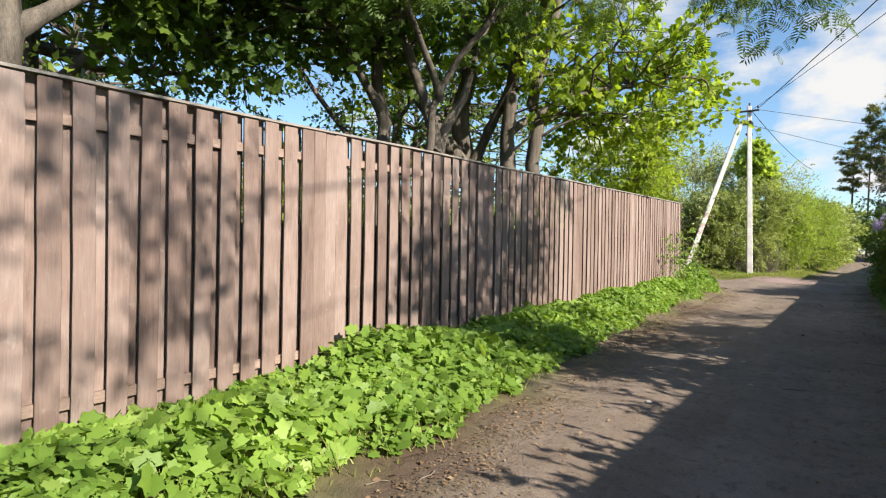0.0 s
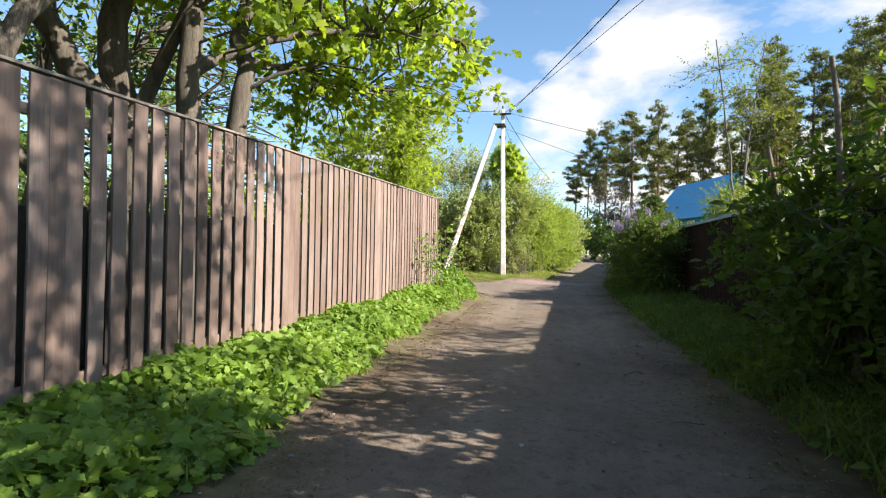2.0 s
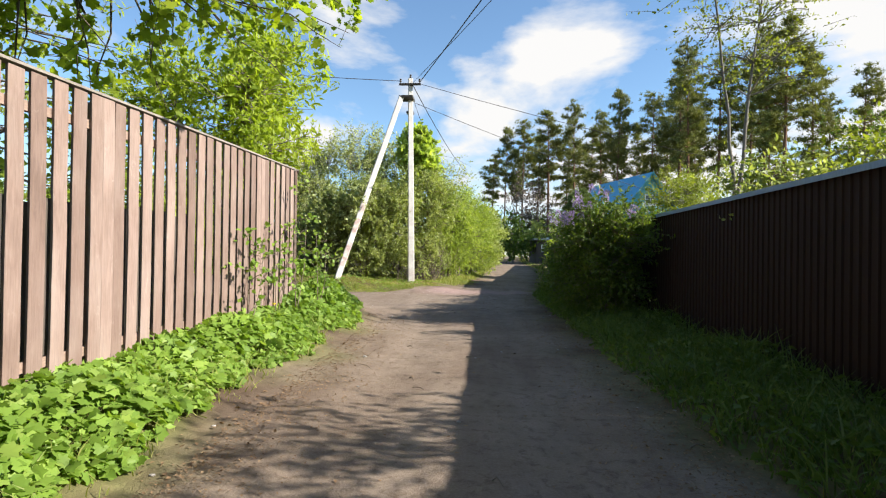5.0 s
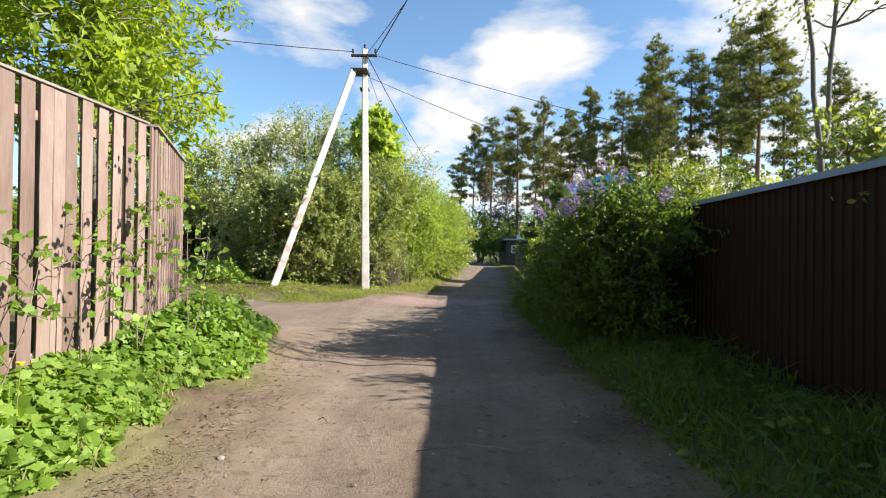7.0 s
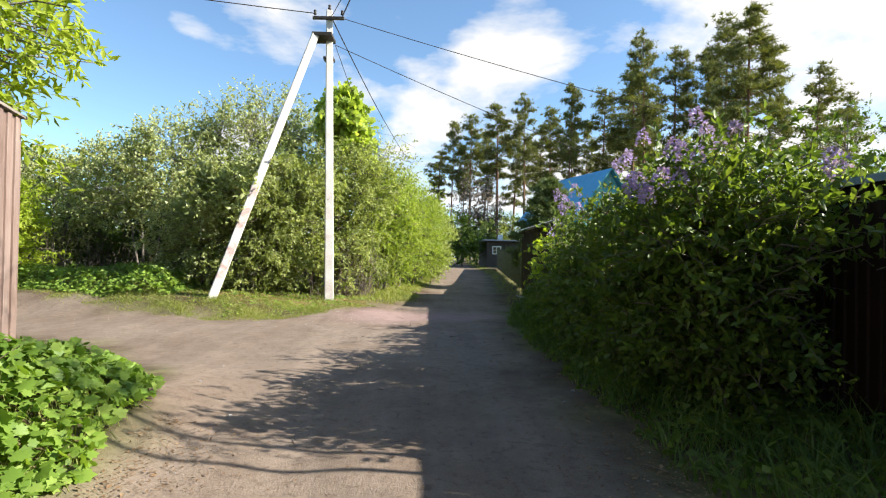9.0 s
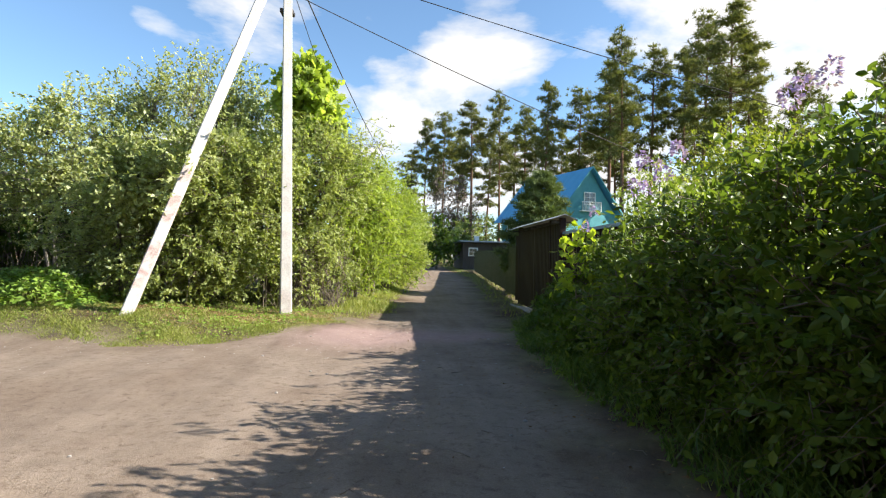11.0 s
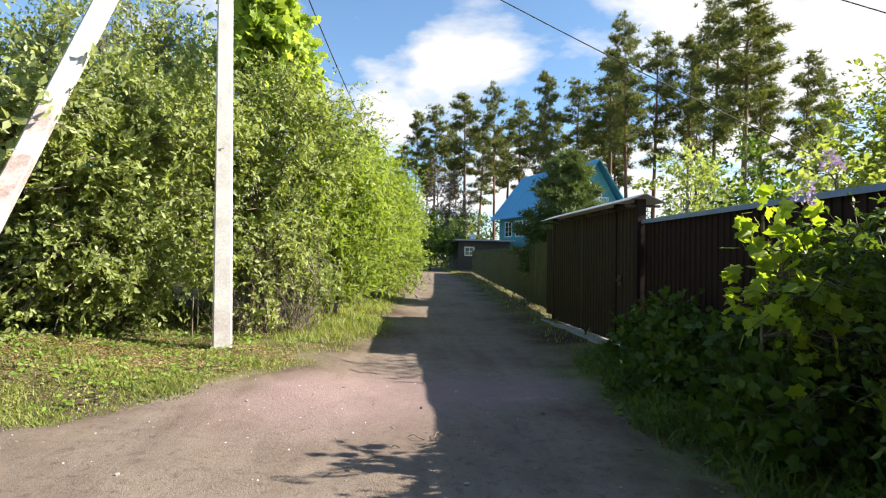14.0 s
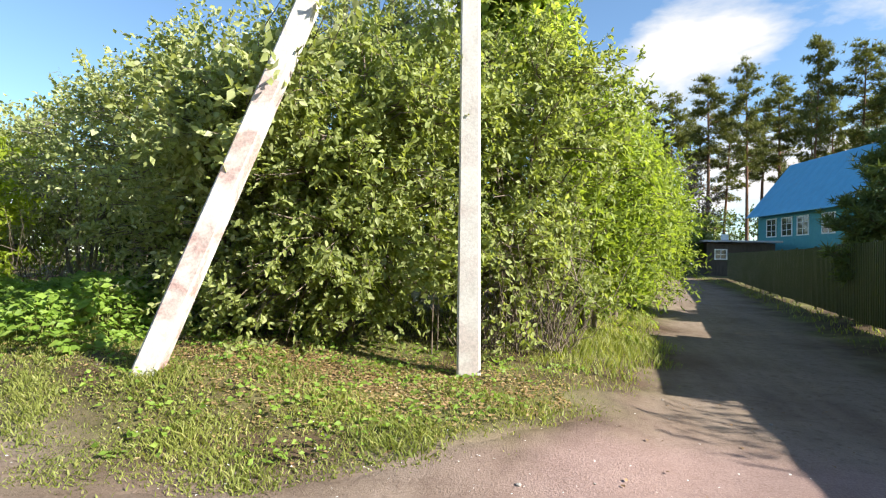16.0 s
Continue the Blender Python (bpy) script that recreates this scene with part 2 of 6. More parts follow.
M_PLANK = plank_mat()
M_RAIL = plain_mat("weathered_rail", (0.20, 0.13, 0.10), (0.32, 0.23, 0.18), 3.0, 0.85, stretch=(4, 0.6, 4))
M_CAP = plain_mat("grey_weathered_cap", (0.15, 0.125, 0.105), (0.28, 0.245, 0.215), 3.0, 0.85, stretch=(4, 0.5, 4))
M_GROUND = ground_mat("earth")
M_CONCRETE = concrete_mat("pale_concrete", 0.3)
M_CONCRETE_MARKED = concrete_mat("red_marked_concrete", 1.0)
M_BROWN = metal_mat("brown_profiled_sheet", (0.024, 0.012, 0.009), (0.034, 0.018, 0.013), 0.68, 0.16)
M_GATE = metal_mat("olive_brown_profiled_sheet", (0.033, 0.022, 0.012), (0.046, 0.031, 0.016), 0.62, 0.2)
M_GREEN = metal_mat("dark_green_profiled_sheet", (0.022, 0.035, 0.012), (0.036, 0.053, 0.018), 0.42, 0.45)
M_BLUECAP = metal_mat("blue_grey_capping", (0.16, 0.22, 0.34), (0.22, 0.30, 0.44), 0.4)
M_TIN = metal_mat("grey_tin", (0.30, 0.32, 0.36), (0.42, 0.44, 0.48), 0.38)
M_DARKSTEEL = plain_mat("dark_steel", (0.03, 0.024, 0.02), (0.06, 0.05, 0.042), 8.0, 0.6)
M_BARK = plain_mat("maple_bark", (0.03, 0.023, 0.018), (0.17, 0.14, 0.11), 4.0, 0.95, stretch=(3, 3, 0.5), bump=0.9)
M_BARK_GREY = plain_mat("grey_bark", (0.09, 0.078, 0.065), (0.24, 0.215, 0.185), 3.0, 0.95, stretch=(3, 3, 0.6), bump=0.7)
M_BARK_PINE = plain_mat("pine_bark", (0.07, 0.042, 0.03), (0.23, 0.125, 0.075), 1.2, 0.95, stretch=(2, 2, 0.3), bump=0.7)
M_TWIG = plain_mat("dry_twigs", (0.10, 0.075, 0.055), (0.24, 0.19, 0.15), 5.0, 0.95)
M_LEAF_MAPLE = leaf_mat("maple_leaves", (0.14, 0.205, 0.022), (0.33, 0.41, 0.04), 0.6, young=(0.54, 0.58, 0.07))
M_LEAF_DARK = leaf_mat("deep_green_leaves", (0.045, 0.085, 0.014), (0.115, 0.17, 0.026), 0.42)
M_LEAF_LILAC = leaf_mat("lilac_leaves", (0.058, 0.10, 0.018), (0.15, 0.205, 0.034), 0.4, 0.42, young=(0.25, 0.30, 0.05))
M_LEAF_HEDGE = leaf_mat("hedge_leaves", (0.155, 0.19, 0.05), (0.36, 0.40, 0.135), 0.46, young=(0.62, 0.64, 0.34))
M_LEAF_APPLE = leaf_mat("grey_green_leaves", (0.17, 0.20, 0.06), (0.41, 0.44, 0.18), 0.36, young=(0.68, 0.68, 0.48))
M_LEAF_WILLOW = leaf_mat("bright_green_leaves", (0.15, 0.21, 0.035), (0.32, 0.385, 0.075), 0.55, young=(0.46, 0.50, 0.11))
M_LEAF_LIME = leaf_mat("lime_green_leaves", (0.19, 0.27, 0.024), (0.38, 0.44, 0.05), 0.55)
M_LEAF_YOUNG = leaf_mat("young_maple_leaves", (0.25, 0.33, 0.06), (0.43, 0.50, 0.13), 0.55)
M_LEAF_WEED = leaf_mat("weed_leaves", (0.10, 0.178, 0.026), (0.25, 0.365, 0.058), 0.42, young=(0.42, 0.52, 0.13))
M_LEAF_BIRCH = leaf_mat("birch_leaves", (0.11, 0.14, 0.018), (0.24, 0.27, 0.04), 0.5)
M_NEEDLE = leaf_mat("pine_needles", (0.075, 0.09, 0.028), (0.20, 0.205, 0.062), 0.28, 0.6)
M_NEEDLE_Y = leaf_mat("young_pine_needles", (0.075, 0.11, 0.04), (0.18, 0.22, 0.08), 0.2, 0.6)
# darker copy of the grass colours: fence-side shade put into the blades
M_GRASS_SHADE = leaf_mat("shade_dark_grass_blades", (0.055, 0.10, 0.02), (0.14, 0.205, 0.048), 0.4, young=(0.32, 0.33, 0.11))
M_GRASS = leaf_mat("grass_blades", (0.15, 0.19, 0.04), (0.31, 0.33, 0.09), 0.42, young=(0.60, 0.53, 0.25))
M_FLECK = leaf_mat("brown_flecks", (0.10, 0.06, 0.035), (0.26, 0.16, 0.085), 0.1, 0.8, young=(0.42, 0.30, 0.18))
M_DRY = leaf_mat("dry_leaves", (0.22, 0.13, 0.06), (0.44, 0.32, 0.16), 0.2, 0.7, young=(0.60, 0.48, 0.28))
M_LILAC = leaf_mat("lilac_flowers", (0.34, 0.23, 0.56), (0.50, 0.38, 0.70), 0.25, 0.6, young=(0.68, 0.58, 0.82))
M_YELLOW = plain_mat("dandelion_yellow", (0.75, 0.50, 0.02), (0.85, 0.62, 0.04), 30.0, 0.7)
M_STONE = plain_mat("grey_stone", (0.20, 0.18, 0.16), (0.40, 0.37, 0.34), 12.0, 0.9, per_object=0.3)
M_SILL = plain_mat("rough_concrete", (0.24, 0.228, 0.212), (0.40, 0.38, 0.355), 5.0, 0.9, bump=0.4)
M_ROOF = metal_mat("blue_roof_sheet", (0.055, 0.27, 0.46), (0.085, 0.36, 0.58), 0.45)
M_TEAL = plain_mat("teal_painted_boards", (0.06, 0.24, 0.27), (0.10, 0.33, 0.36), 3.0, 0.7)
M_WHITE = plain_mat("white_paint", (0.66, 0.66, 0.63), (0.80, 0.80, 0.77), 6.0, 0.6)
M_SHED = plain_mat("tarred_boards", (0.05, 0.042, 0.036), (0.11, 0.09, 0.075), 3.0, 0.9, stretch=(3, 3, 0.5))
M_GLASS = bpy.data.materials.new("window_glass")
_nt = nodes_of(M_GLASS)
finish(_nt, (0.03, 0.035, 0.04), 0.06, None, spec=0.8)


# ---- geometry helpers ----
rng = np.random.default_rng(11)


def mesh_of(name, verts, faces, mat, smooth=False):
    """faces: a list of index tuples, or an (n, k) array."""
    me = bpy.data.meshes.new(name)
    verts = np.asarray(verts, dtype=np.float32)
    if isinstance(faces, np.ndarray):
        n, k = faces.shape
        me.vertices.add(len(verts))
        me.vertices.foreach_set("co", verts.ravel())
        me.loops.add(n * k)
        me.loops.foreach_set("vertex_index", faces.astype(np.int32).ravel())
        me.polygons.add(n)
        me.polygons.foreach_set("loop_start", np.arange(0, n * k, k, dtype=np.int32))
        me.polygons.foreach_set("loop_total", np.full(n, k, dtype=np.int32))
        me.update(calc_edges=True)
    else:
        me.from_pydata([tuple(v) for v in verts.tolist()], [], faces)
    if smooth:
        me.polygons.foreach_set("use_smooth", np.ones(len(me.polygons), dtype=bool))
    me.materials.append(mat)
    return me


def put(name, me, parent=None, m=None, label=""):
    ob = new(name, me)
    if parent is not None:
        ob.parent = parent
    if m is not None:
        ob.matrix_basis = m
    if label:
        ob["label"] = label
    return ob


def part(name, bm, material, parent, label="", bevel=0.0, m=None):
    if bevel:
        bmesh.ops.bevel(bm, geom=bm.edges[:], offset=bevel, segments=1, affect="EDGES")
    bmesh.ops.recalc_face_normals(bm, faces=bm.faces[:])
    me = bpy.data.meshes.new(name)
    bm.to_mesh(me)
    bm.free()
    me.materials.append(material)
    return put(name, me, parent, m, label)


def box(bm, x0, x1, y0, y1, z0, z1):
    v = [bm.verts.new(p) for p in ((x0, y0, z0), (x1, y0, z0), (x1, y1, z0), (x0, y1, z0), (x0, y0, z1), (x1, y0, z1), (x1, y1, z1), (x0, y1, z1))]
    for f in ((0, 3, 2, 1), (4, 5, 6, 7), (0, 1, 5, 4), (1, 2, 6, 5), (2, 3, 7, 6), (3, 0, 4, 7)):
        bm.faces.new([v[i] for i in f])
    return bm


def boxes(*specs):
    bm = bmesh.new()
    for s in specs:
        box(bm, *s)
    return bm


class Tubes:
    """Collects tapered tubes into one mesh."""

    def __init__(self):
        self.v, self.f, self.n = [], [], 0

    def add(self, pts, radii, sides=6):
        pts = np.asarray(pts, dtype=float)
        k = len(pts)
        d = np.gradient(pts, axis=0)
        d /= np.linalg.norm(d, axis=1)[:, None] + 1e-9
        ref = np.array([0.31, 0.95, 0.05]) if abs(d[0][2]) > 0.5 else np.array([0.1, 0.2, 0.97])
        a = np.cross(d, ref)
        a /= np.linalg.norm(a, axis=1)[:, None] + 1e-9
        b = np.cross(d, a)
        th = np.arange(sides) / sides * 2 * np.pi
        ring = pts[:, None, :] + np.asarray(radii)[:, None, None] * (np.cos(th)[None, :, None] * a[:, None, :] + np.sin(th)[None, :, None] * b[:, None, :])
        self.v.append(ring.reshape(-1, 3))
        i, j = np.meshgrid(np.arange(k - 1), np.arange(sides), indexing="ij")
        j2 = (j + 1) % sides
        q = np.stack([i * sides + j, i * sides + j2, (i + 1) * sides + j2, (i + 1) * sides + j], -1).reshape(-1, 4)
        self.f.append(q + self.n)
        self.n += k * sides

    def mesh(self, name, mat):
        return mesh_of(name, np.concatenate(self.v), np.concatenate(self.f), mat, True)


def bend(a, b, arch=0.0, wobble=0.0, k=6):
    """A curved line from a to b, lifted in the middle and a little crooked."""
    a, b = np.asarray(a, float), np.asarray(b, float)
    s = np.linspace(0, 1, k)[:, None]
    p = a + (b - a) * s
    p[:, 2] += arch * np.sin(np.pi * s[:, 0])
    w = rng.normal(0, wobble, (k, 3)) * np.sin(np.pi * s)
    return p + w


def unit(v):
    return v / (np.linalg.norm(v, axis=-1, keepdims=True) + 1e-9)


# leaf outlines: x across, y along, z the fold; triangles by index
LEAF = {
    "oval": (np.array([(0, 0, 0), (0.26, 0.38, 0.07), (0.17, 0.76, 0.05), (0, 1, -0.08), (-0.17, 0.76, 0.05), (-0.26, 0.38, 0.07)]),
             np.array([(0, 1, 2), (0, 2, 3), (0, 3, 4), (0, 4, 5)])),
    "diamond": (np.array([(0, 0, 0), (0.30, 0.45, 0.08), (0, 1, -0.06), (-0.30, 0.45, 0.08)]), np.array([(0, 1, 2), (0, 2, 3)])),
    "narrow": (np.array([(0, 0, 0), (0.17, 0.45, 0.05), (0, 1, -0.1), (-0.17, 0.45, 0.05)]), np.array([(0, 1, 2), (0, 2, 3)])),
    "lobed": (np.array([(0, 0.12, -0.03), (0.30, 0.02, 0.02), (0.36, 0.24, 0.05), (0.52, 0.50, -0.03), (0.32, 0.66, 0.05), (0.0, 1.0, -0.1), (-0.32, 0.66, 0.05),
                        (-0.52, 0.50, -0.03), (-0.36, 0.24, 0.05), (-0.30, 0.02, 0.02)]),
              np.array([(0, 1, 2), (0, 2, 4), (2, 3, 4), (0, 4, 5), (0, 5, 6), (0, 6, 8), (6, 7, 8), (0, 8, 9)])),
}
_ang = [-90, -62, -30, -8, 22, 40, 62, 76, 90]
_rad = [0.16, 0.38, 0.38, 0.54, 0.42, 0.62, 0.50, 0.58, 0.76]
_half = [(r_ * math.cos(radians(a_)), 0.3 + r_ * math.sin(radians(a_)), -0.12 * r_ * r_ + 0.04 * (i_ % 2)) for i_, (a_, r_) in enumerate(zip(_ang, _rad))]
_ring = [(0.0, 0.3, 0.03), *_half, *[(-x_, y_, z_) for x_, y_, z_ in _half[-2:0:-1]]]
LEAF["palmate"] = (np.array(_ring), np.array([(0, k_, k_ % (len(_ring) - 1) + 1) for k_ in range(1, len(_ring))]))
_pv, _pf = [], []
for _i in range(6):
    _y = 0.12 + _i * 0.15
    for _s in (-1, 1):
        _n = len(_pv)
        _pv += [(0, _y, 0), (_s * 0.17, _y + 0.005, 0.03), (_s * 0.36, _y + 0.11, -0.03), (_s * 0.16, _y + 0.085, 0.02)]
        _pf += [(_n, _n + 1, _n + 2), (_n, _n + 2, _n + 3)]
_n = len(_pv)
_pv += [(0.012, 0, 0), (-0.012, 0, 0), (0, 1.02, -0.03), (0, 0.88, 0), (0.06, 1.0, 0.01), (0, 1.18, -0.05), (-0.06, 1.0, 0.01)]
_pf += [(_n, _n + 2, _n + 1), (_n + 3, _n + 4, _n + 5), (_n + 3, _n + 5, _n + 6)]
LEAF["pinnate"] = (np.array(_pv), np.array(_pf))
_tv, _tf = [], []
for _i in range(7):
    _a, _e = _i * 2.4, 0.2 + 0.17 * _i
    _d = np.array((math.cos(_a) * math.cos(_e), math.sin(_e), math.sin(_a) * math.cos(_e)))
    _w = np.cross(_d, (0.3, 0.2, 0.9))
    _w = _w / np.linalg.norm(_w) * 0.1
    _n = len(_tv)
    _tv += [tuple(_w), tuple(-_w), tuple(_d)]
    _tf += [(_n, _n + 1, _n + 2)]
LEAF["tuft"] = (np.array(_tv), np.array(_tf))


def leaf_mesh(name, kind, pos, along, normal, size, mat):
    """One mesh of many leaves, each with its own place, direction, face and size."""
    shape, tris = LEAF[kind]
    y = unit(along)
    x = unit(np.cross(y, normal))
    z = np.cross(x, y)
    v = pos[:, None, :] + size[:, None, None] * (shape[None, :, 0:1] * x[:, None, :] + shape[None, :, 1:2] * y[:, None, :] + shape[None, :, 2:3] * z[:, None, :])
    n, k = len(pos), len(shape)
    f = (tris[None] + (np.arange(n) * k)[:, None, None]).reshape(-1, 3)
    return mesh_of(name, v.reshape(-1, 3), f, mat)


def shoots(base, way, length, per, spread=0.8, sag=0.15):
    """Leaves along shoots: places, directions and faces."""
    n = len(base)
    s = (np.arange(per) + rng.random((n, per))) / per
    p = base[:, None, :] + way[:, None, :] * (length[:, None] * s)[..., None]
    p[..., 2] -= sag * length[:, None] * s ** 2
    side = rng.normal(0, 1, (n, per, 3))
    along = unit(way[:, None, :] * 0.55 + unit(side) * spread + np.array([0, 0, -0.12]))
    face = unit(rng.normal(0, 0.64, (n, per, 3)) + np.array([0.46, -0.34, 0.6]))
    return p.reshape(-1, 3), along.reshape(-1, 3), face.reshape(-1, 3)


def in_crown(crown, n, shell=0.5):
    """Random places in a crown made of ellipsoids, more of them near its skin; and the way outwards."""
    e = np.array(crown, float)
    vol = e[:, 3] * e[:, 4] * e[:, 5]
    pick = rng.choice(len(e), n, p=vol / vol.sum())
    d = unit(rng.normal(0, 1, (n, 3)))
    r = shell + (1 - shell) * rng.random(n) ** 0.6
    r *= 0.88 + 0.22 * rng.random(n)
    c = e[pick]
    return c[:, :3] + d * r[:, None] * c[:, 3:6], unit(d / c[:, 3:6])


def plant(name, stems, crown, leaf, size, mat, bark, label, category, subs=60, per_sub=5, per_shoot=8, shoot=0.45, shell=0.45,
          floor_z=0.0, tips=None, group="", stem_r=0.05, up=0.35, extra=None, low_cut=None, twigs=2, sides=4):
    """A shrub or tree: stems (lists of points), boughs into the crown, shoots and leaves. tips: (bough radius)."""
    root = new(name)
    wood = Tubes()
    nodes_p = []
    for pts, r0, r1 in stems:
        pts = np.asarray(pts, float)
        t = np.linspace(0, 1, len(pts))
        tt = np.linspace(0, 1, max(8, len(pts) * 3))
        q = np.stack([np.interp(tt, t, pts[:, i]) for i in range(3)], 1)
        q[1:-1] += rng.normal(0, r0 * 0.25, (len(q) - 2, 3))
        rr = r0 + (r1 - r0) * tt ** 0.8
        rr[0] *= 1.35
        wood.add(q, rr, 8)
        nodes_p.append(np.concatenate([q, rr[:, None]], 1)[len(q) // 3:])
    nodes_p = np.concatenate(nodes_p)
    ends, out = in_crown(crown, subs, shell)
    if low_cut is not None:
        keep = ends[:, 2] > low_cut
        ends, out = ends[keep], out[keep]
    ends[:, 2] = np.maximum(ends[:, 2], floor_z + 0.12)
    bases, ways = [], []
    for e, o in zip(ends, out):
        d = np.linalg.norm(nodes_p[:, :3] - e, axis=1) + 0.9 * np.maximum(0, nodes_p[:, 2] - e[2])
        j = int(np.argmin(d + rng.random(len(d)) * 0.4))
        a = nodes_p[j, :3]
        line = bend(a, e, 0.08 * np.linalg.norm(e - a), 0.05 * np.linalg.norm(e - a), 5)
        r = min(nodes_p[j, 3] * 0.6, 0.012 + 0.012 * np.linalg.norm(e - a))
        wood.add(line, np.linspace(r, 0.005, 5), sides)
        s = 1 - rng.random(per_sub) ** 1.5 * 0.65
        b = np.stack([np.interp(s, np.linspace(0, 1, 5), line[:, i]) for i in range(3)], 1)
        b += rng.normal(0, shoot * 0.3, b.shape)
        bases.append(b)
        ways.append(unit(o[None] * 0.8 + rng.normal(0, 0.6, (per_sub, 3)) + np.array([0, 0, up])))
    b, w = np.concatenate(bases), np.concatenate(ways)
    b[:, 2] = np.maximum(b[:, 2], floor_z + 0.05)
    ln = shoot * (0.5 + rng.random(len(b)))
    p, al, fc = shoots(b, w, ln, per_shoot)
    p[:, 2] = np.maximum(p[:, 2], floor_z + 0.02)
    if twigs:
        for bb, ww, l in list(zip(b, w, ln))[::twigs]:
            wood.add(np.array([bb, bb + ww * l - np.array([0, 0, 0.1 * l])]), [0.005, 0.0015], 3)
    put("trunk", wood.mesh("trunk", bark), root)
    put("crown", leaf_mesh("crown", leaf, p, al, fc, size * (0.6 + 0.8 * rng.random(len(p))), mat), root)
    if extra is not None:
        extra(root, ends, out)
    return tagged(root, label, category, group)


# ---- ground ----
def smooth(a, b, x):
    t = np.clip((x - a) / (b - a), 0, 1)
    return t * t * (3 - 2 * t)


def wavy(x, y):
    return 0.07 * np.sin(2.3 * y + 1.3 * x) + 0.05 * np.sin(5.1 * y - 3.7 * x + 1) + 0.04 * np.sin(9.7 * x + 7.9 * y) + 0.03 * np.sin(17 * x - 13 * y)


def road_depth(x, y):
    """How far inside the trodden road a place lies (negative: outside)."""
    x, y = np.asarray(x, float), np.asarray(y, float)
    xl = np.interp(y, [-40, 2, 5.7, 9.2, 12, 17, 19, 20.5, 22, 26.2, 27, 28.2, 32, 50, 92, 200], [-2.0, -2.0, -2.4, -2.75, -2.9, -3.05, -3.4, -4.0, -5.5, -5.0, -3.4, -2.6, -1.6, -0.6, 1.0, 6])
    xr = np.interp(y, [-40, 5, 11.5, 16, 23, 25.5, 30, 51, 94, 200], [1.0, 0.9, 0.7, 0.6, 0.55, 0.55, 1.1, 2.9, 3.8, 9])
    main = np.minimum(x - xl, xr - x)
    up = np.interp(x, [-40, -10.8, -8, -5.4, -4.2, -2.8], [37, 28.0, 26.9, 26.1, 26.2, 27.5])
    lo = np.interp(x, [-40, -12, -8, -5.5, -4.2, -3.4], [33, 24.9, 23.6, 22.6, 21, 19])
    side = np.where(x < -2.6, np.minimum(y - lo, up - y), -9)
    return np.maximum(main, side) + wavy(x, y)


def g(x, y):
    """Height of the ground."""
    x, y = np.asarray(x, float), np.asarray(y, float)
    z = 0.011 * np.clip(y - 31, 0, 70)
    left = smooth(-2.6, -4.0, x) * (1 - smooth(18, 22, y)) * (-0.09 + 0.025 * np.clip(y, -2, 18))
    bank = (0.2 + 0.22 * smooth(-4.2, -6.4, x)) * smooth(-1.2, -3.2, x - 0.045 * np.clip(y - 30, 0, 60)) * smooth(26.2, 28.2 - 0.5 * smooth(-4.2, -6.4, x), y - 0.14 * np.clip(-6.5 - x, 0, 8))
    right = 0.09 * smooth(0.6, 1.8, x - 0.09 * np.clip(y - 27, 0, 30))
    bumps = 0.012 * np.sin(3.1 * x + 1.7 * y) * np.sin(1.3 * y - 2.1 * x) + 0.008 * np.sin(7 * x) * np.sin(6.3 * y)
    crown = -0.025 * np.exp(-((x + 0.25) / 0.35) ** 2) - 0.02 * np.exp(-((x + 1.9) / 0.35) ** 2)
    return z + left + bank + right + bumps + crown * (1 - smooth(40, 60, y))


def gz(x, y):
    return float(g(x, y))


def sheet(xs, ys, name, height, faces_where=None):
    X, Y = np.meshgrid(xs, ys, indexing="ij")
    V = np.stack([X, Y, height(X, Y)], -1).reshape(-1, 3)
    nx, ny = len(xs), len(ys)
    i, j = np.meshgrid(np.arange(nx - 1), np.arange(ny - 1), indexing="ij")
    q = np.stack([i * ny + j, (i + 1) * ny + j, (i + 1) * ny + j + 1, i * ny + j + 1], -1).reshape(-1, 4)
    if faces_where is not None:
        q = q[faces_where(V[q].mean(1))]
        used = np.unique(q)
        back = np.zeros(len(V), int)
        back[used] = np.arange(len(used))
        V, q = V[used], back[q]
    me = mesh_of(name, V, q, M_GROUND, True)
    d = road_depth(V[:, 0], V[:, 1])
    patchy = 0.5 + 0.5 * np.sin(1.9 * V[:, 0] + 2.3 * V[:, 1]) * np.sin(2.7 * V[:, 0] - 1.1 * V[:, 1])
    worn = smooth(-0.35, 0.7, d + 0.4 * (patchy - 0.5))
    verge = (V[:, 1] > 24.5) & (V[:, 1] < 28) & (V[:, 0] < -3)
    worn = np.where(verge, smooth(-0.9, 0.5, d + 0.9 * (patchy - 0.5)), worn)
    r = np.exp(-(((V[:, 0] + 2.0) / 1.1) ** 2 + ((V[:, 1] - 27.2) / 1.0) ** 2)) + 0.8 * np.exp(-(((V[:, 0] + 0.6) / 1.6) ** 2 + ((V[:, 1] - 27.6) / 0.6) ** 2))
    for key, val in (("worn", worn), ("red", np.clip(r * 1.1, 0, 0.9))):
        at = me.attributes.new(key, "FLOAT", "POINT")
        at.data.foreach_set("value", val.astype(np.float32))
    return me


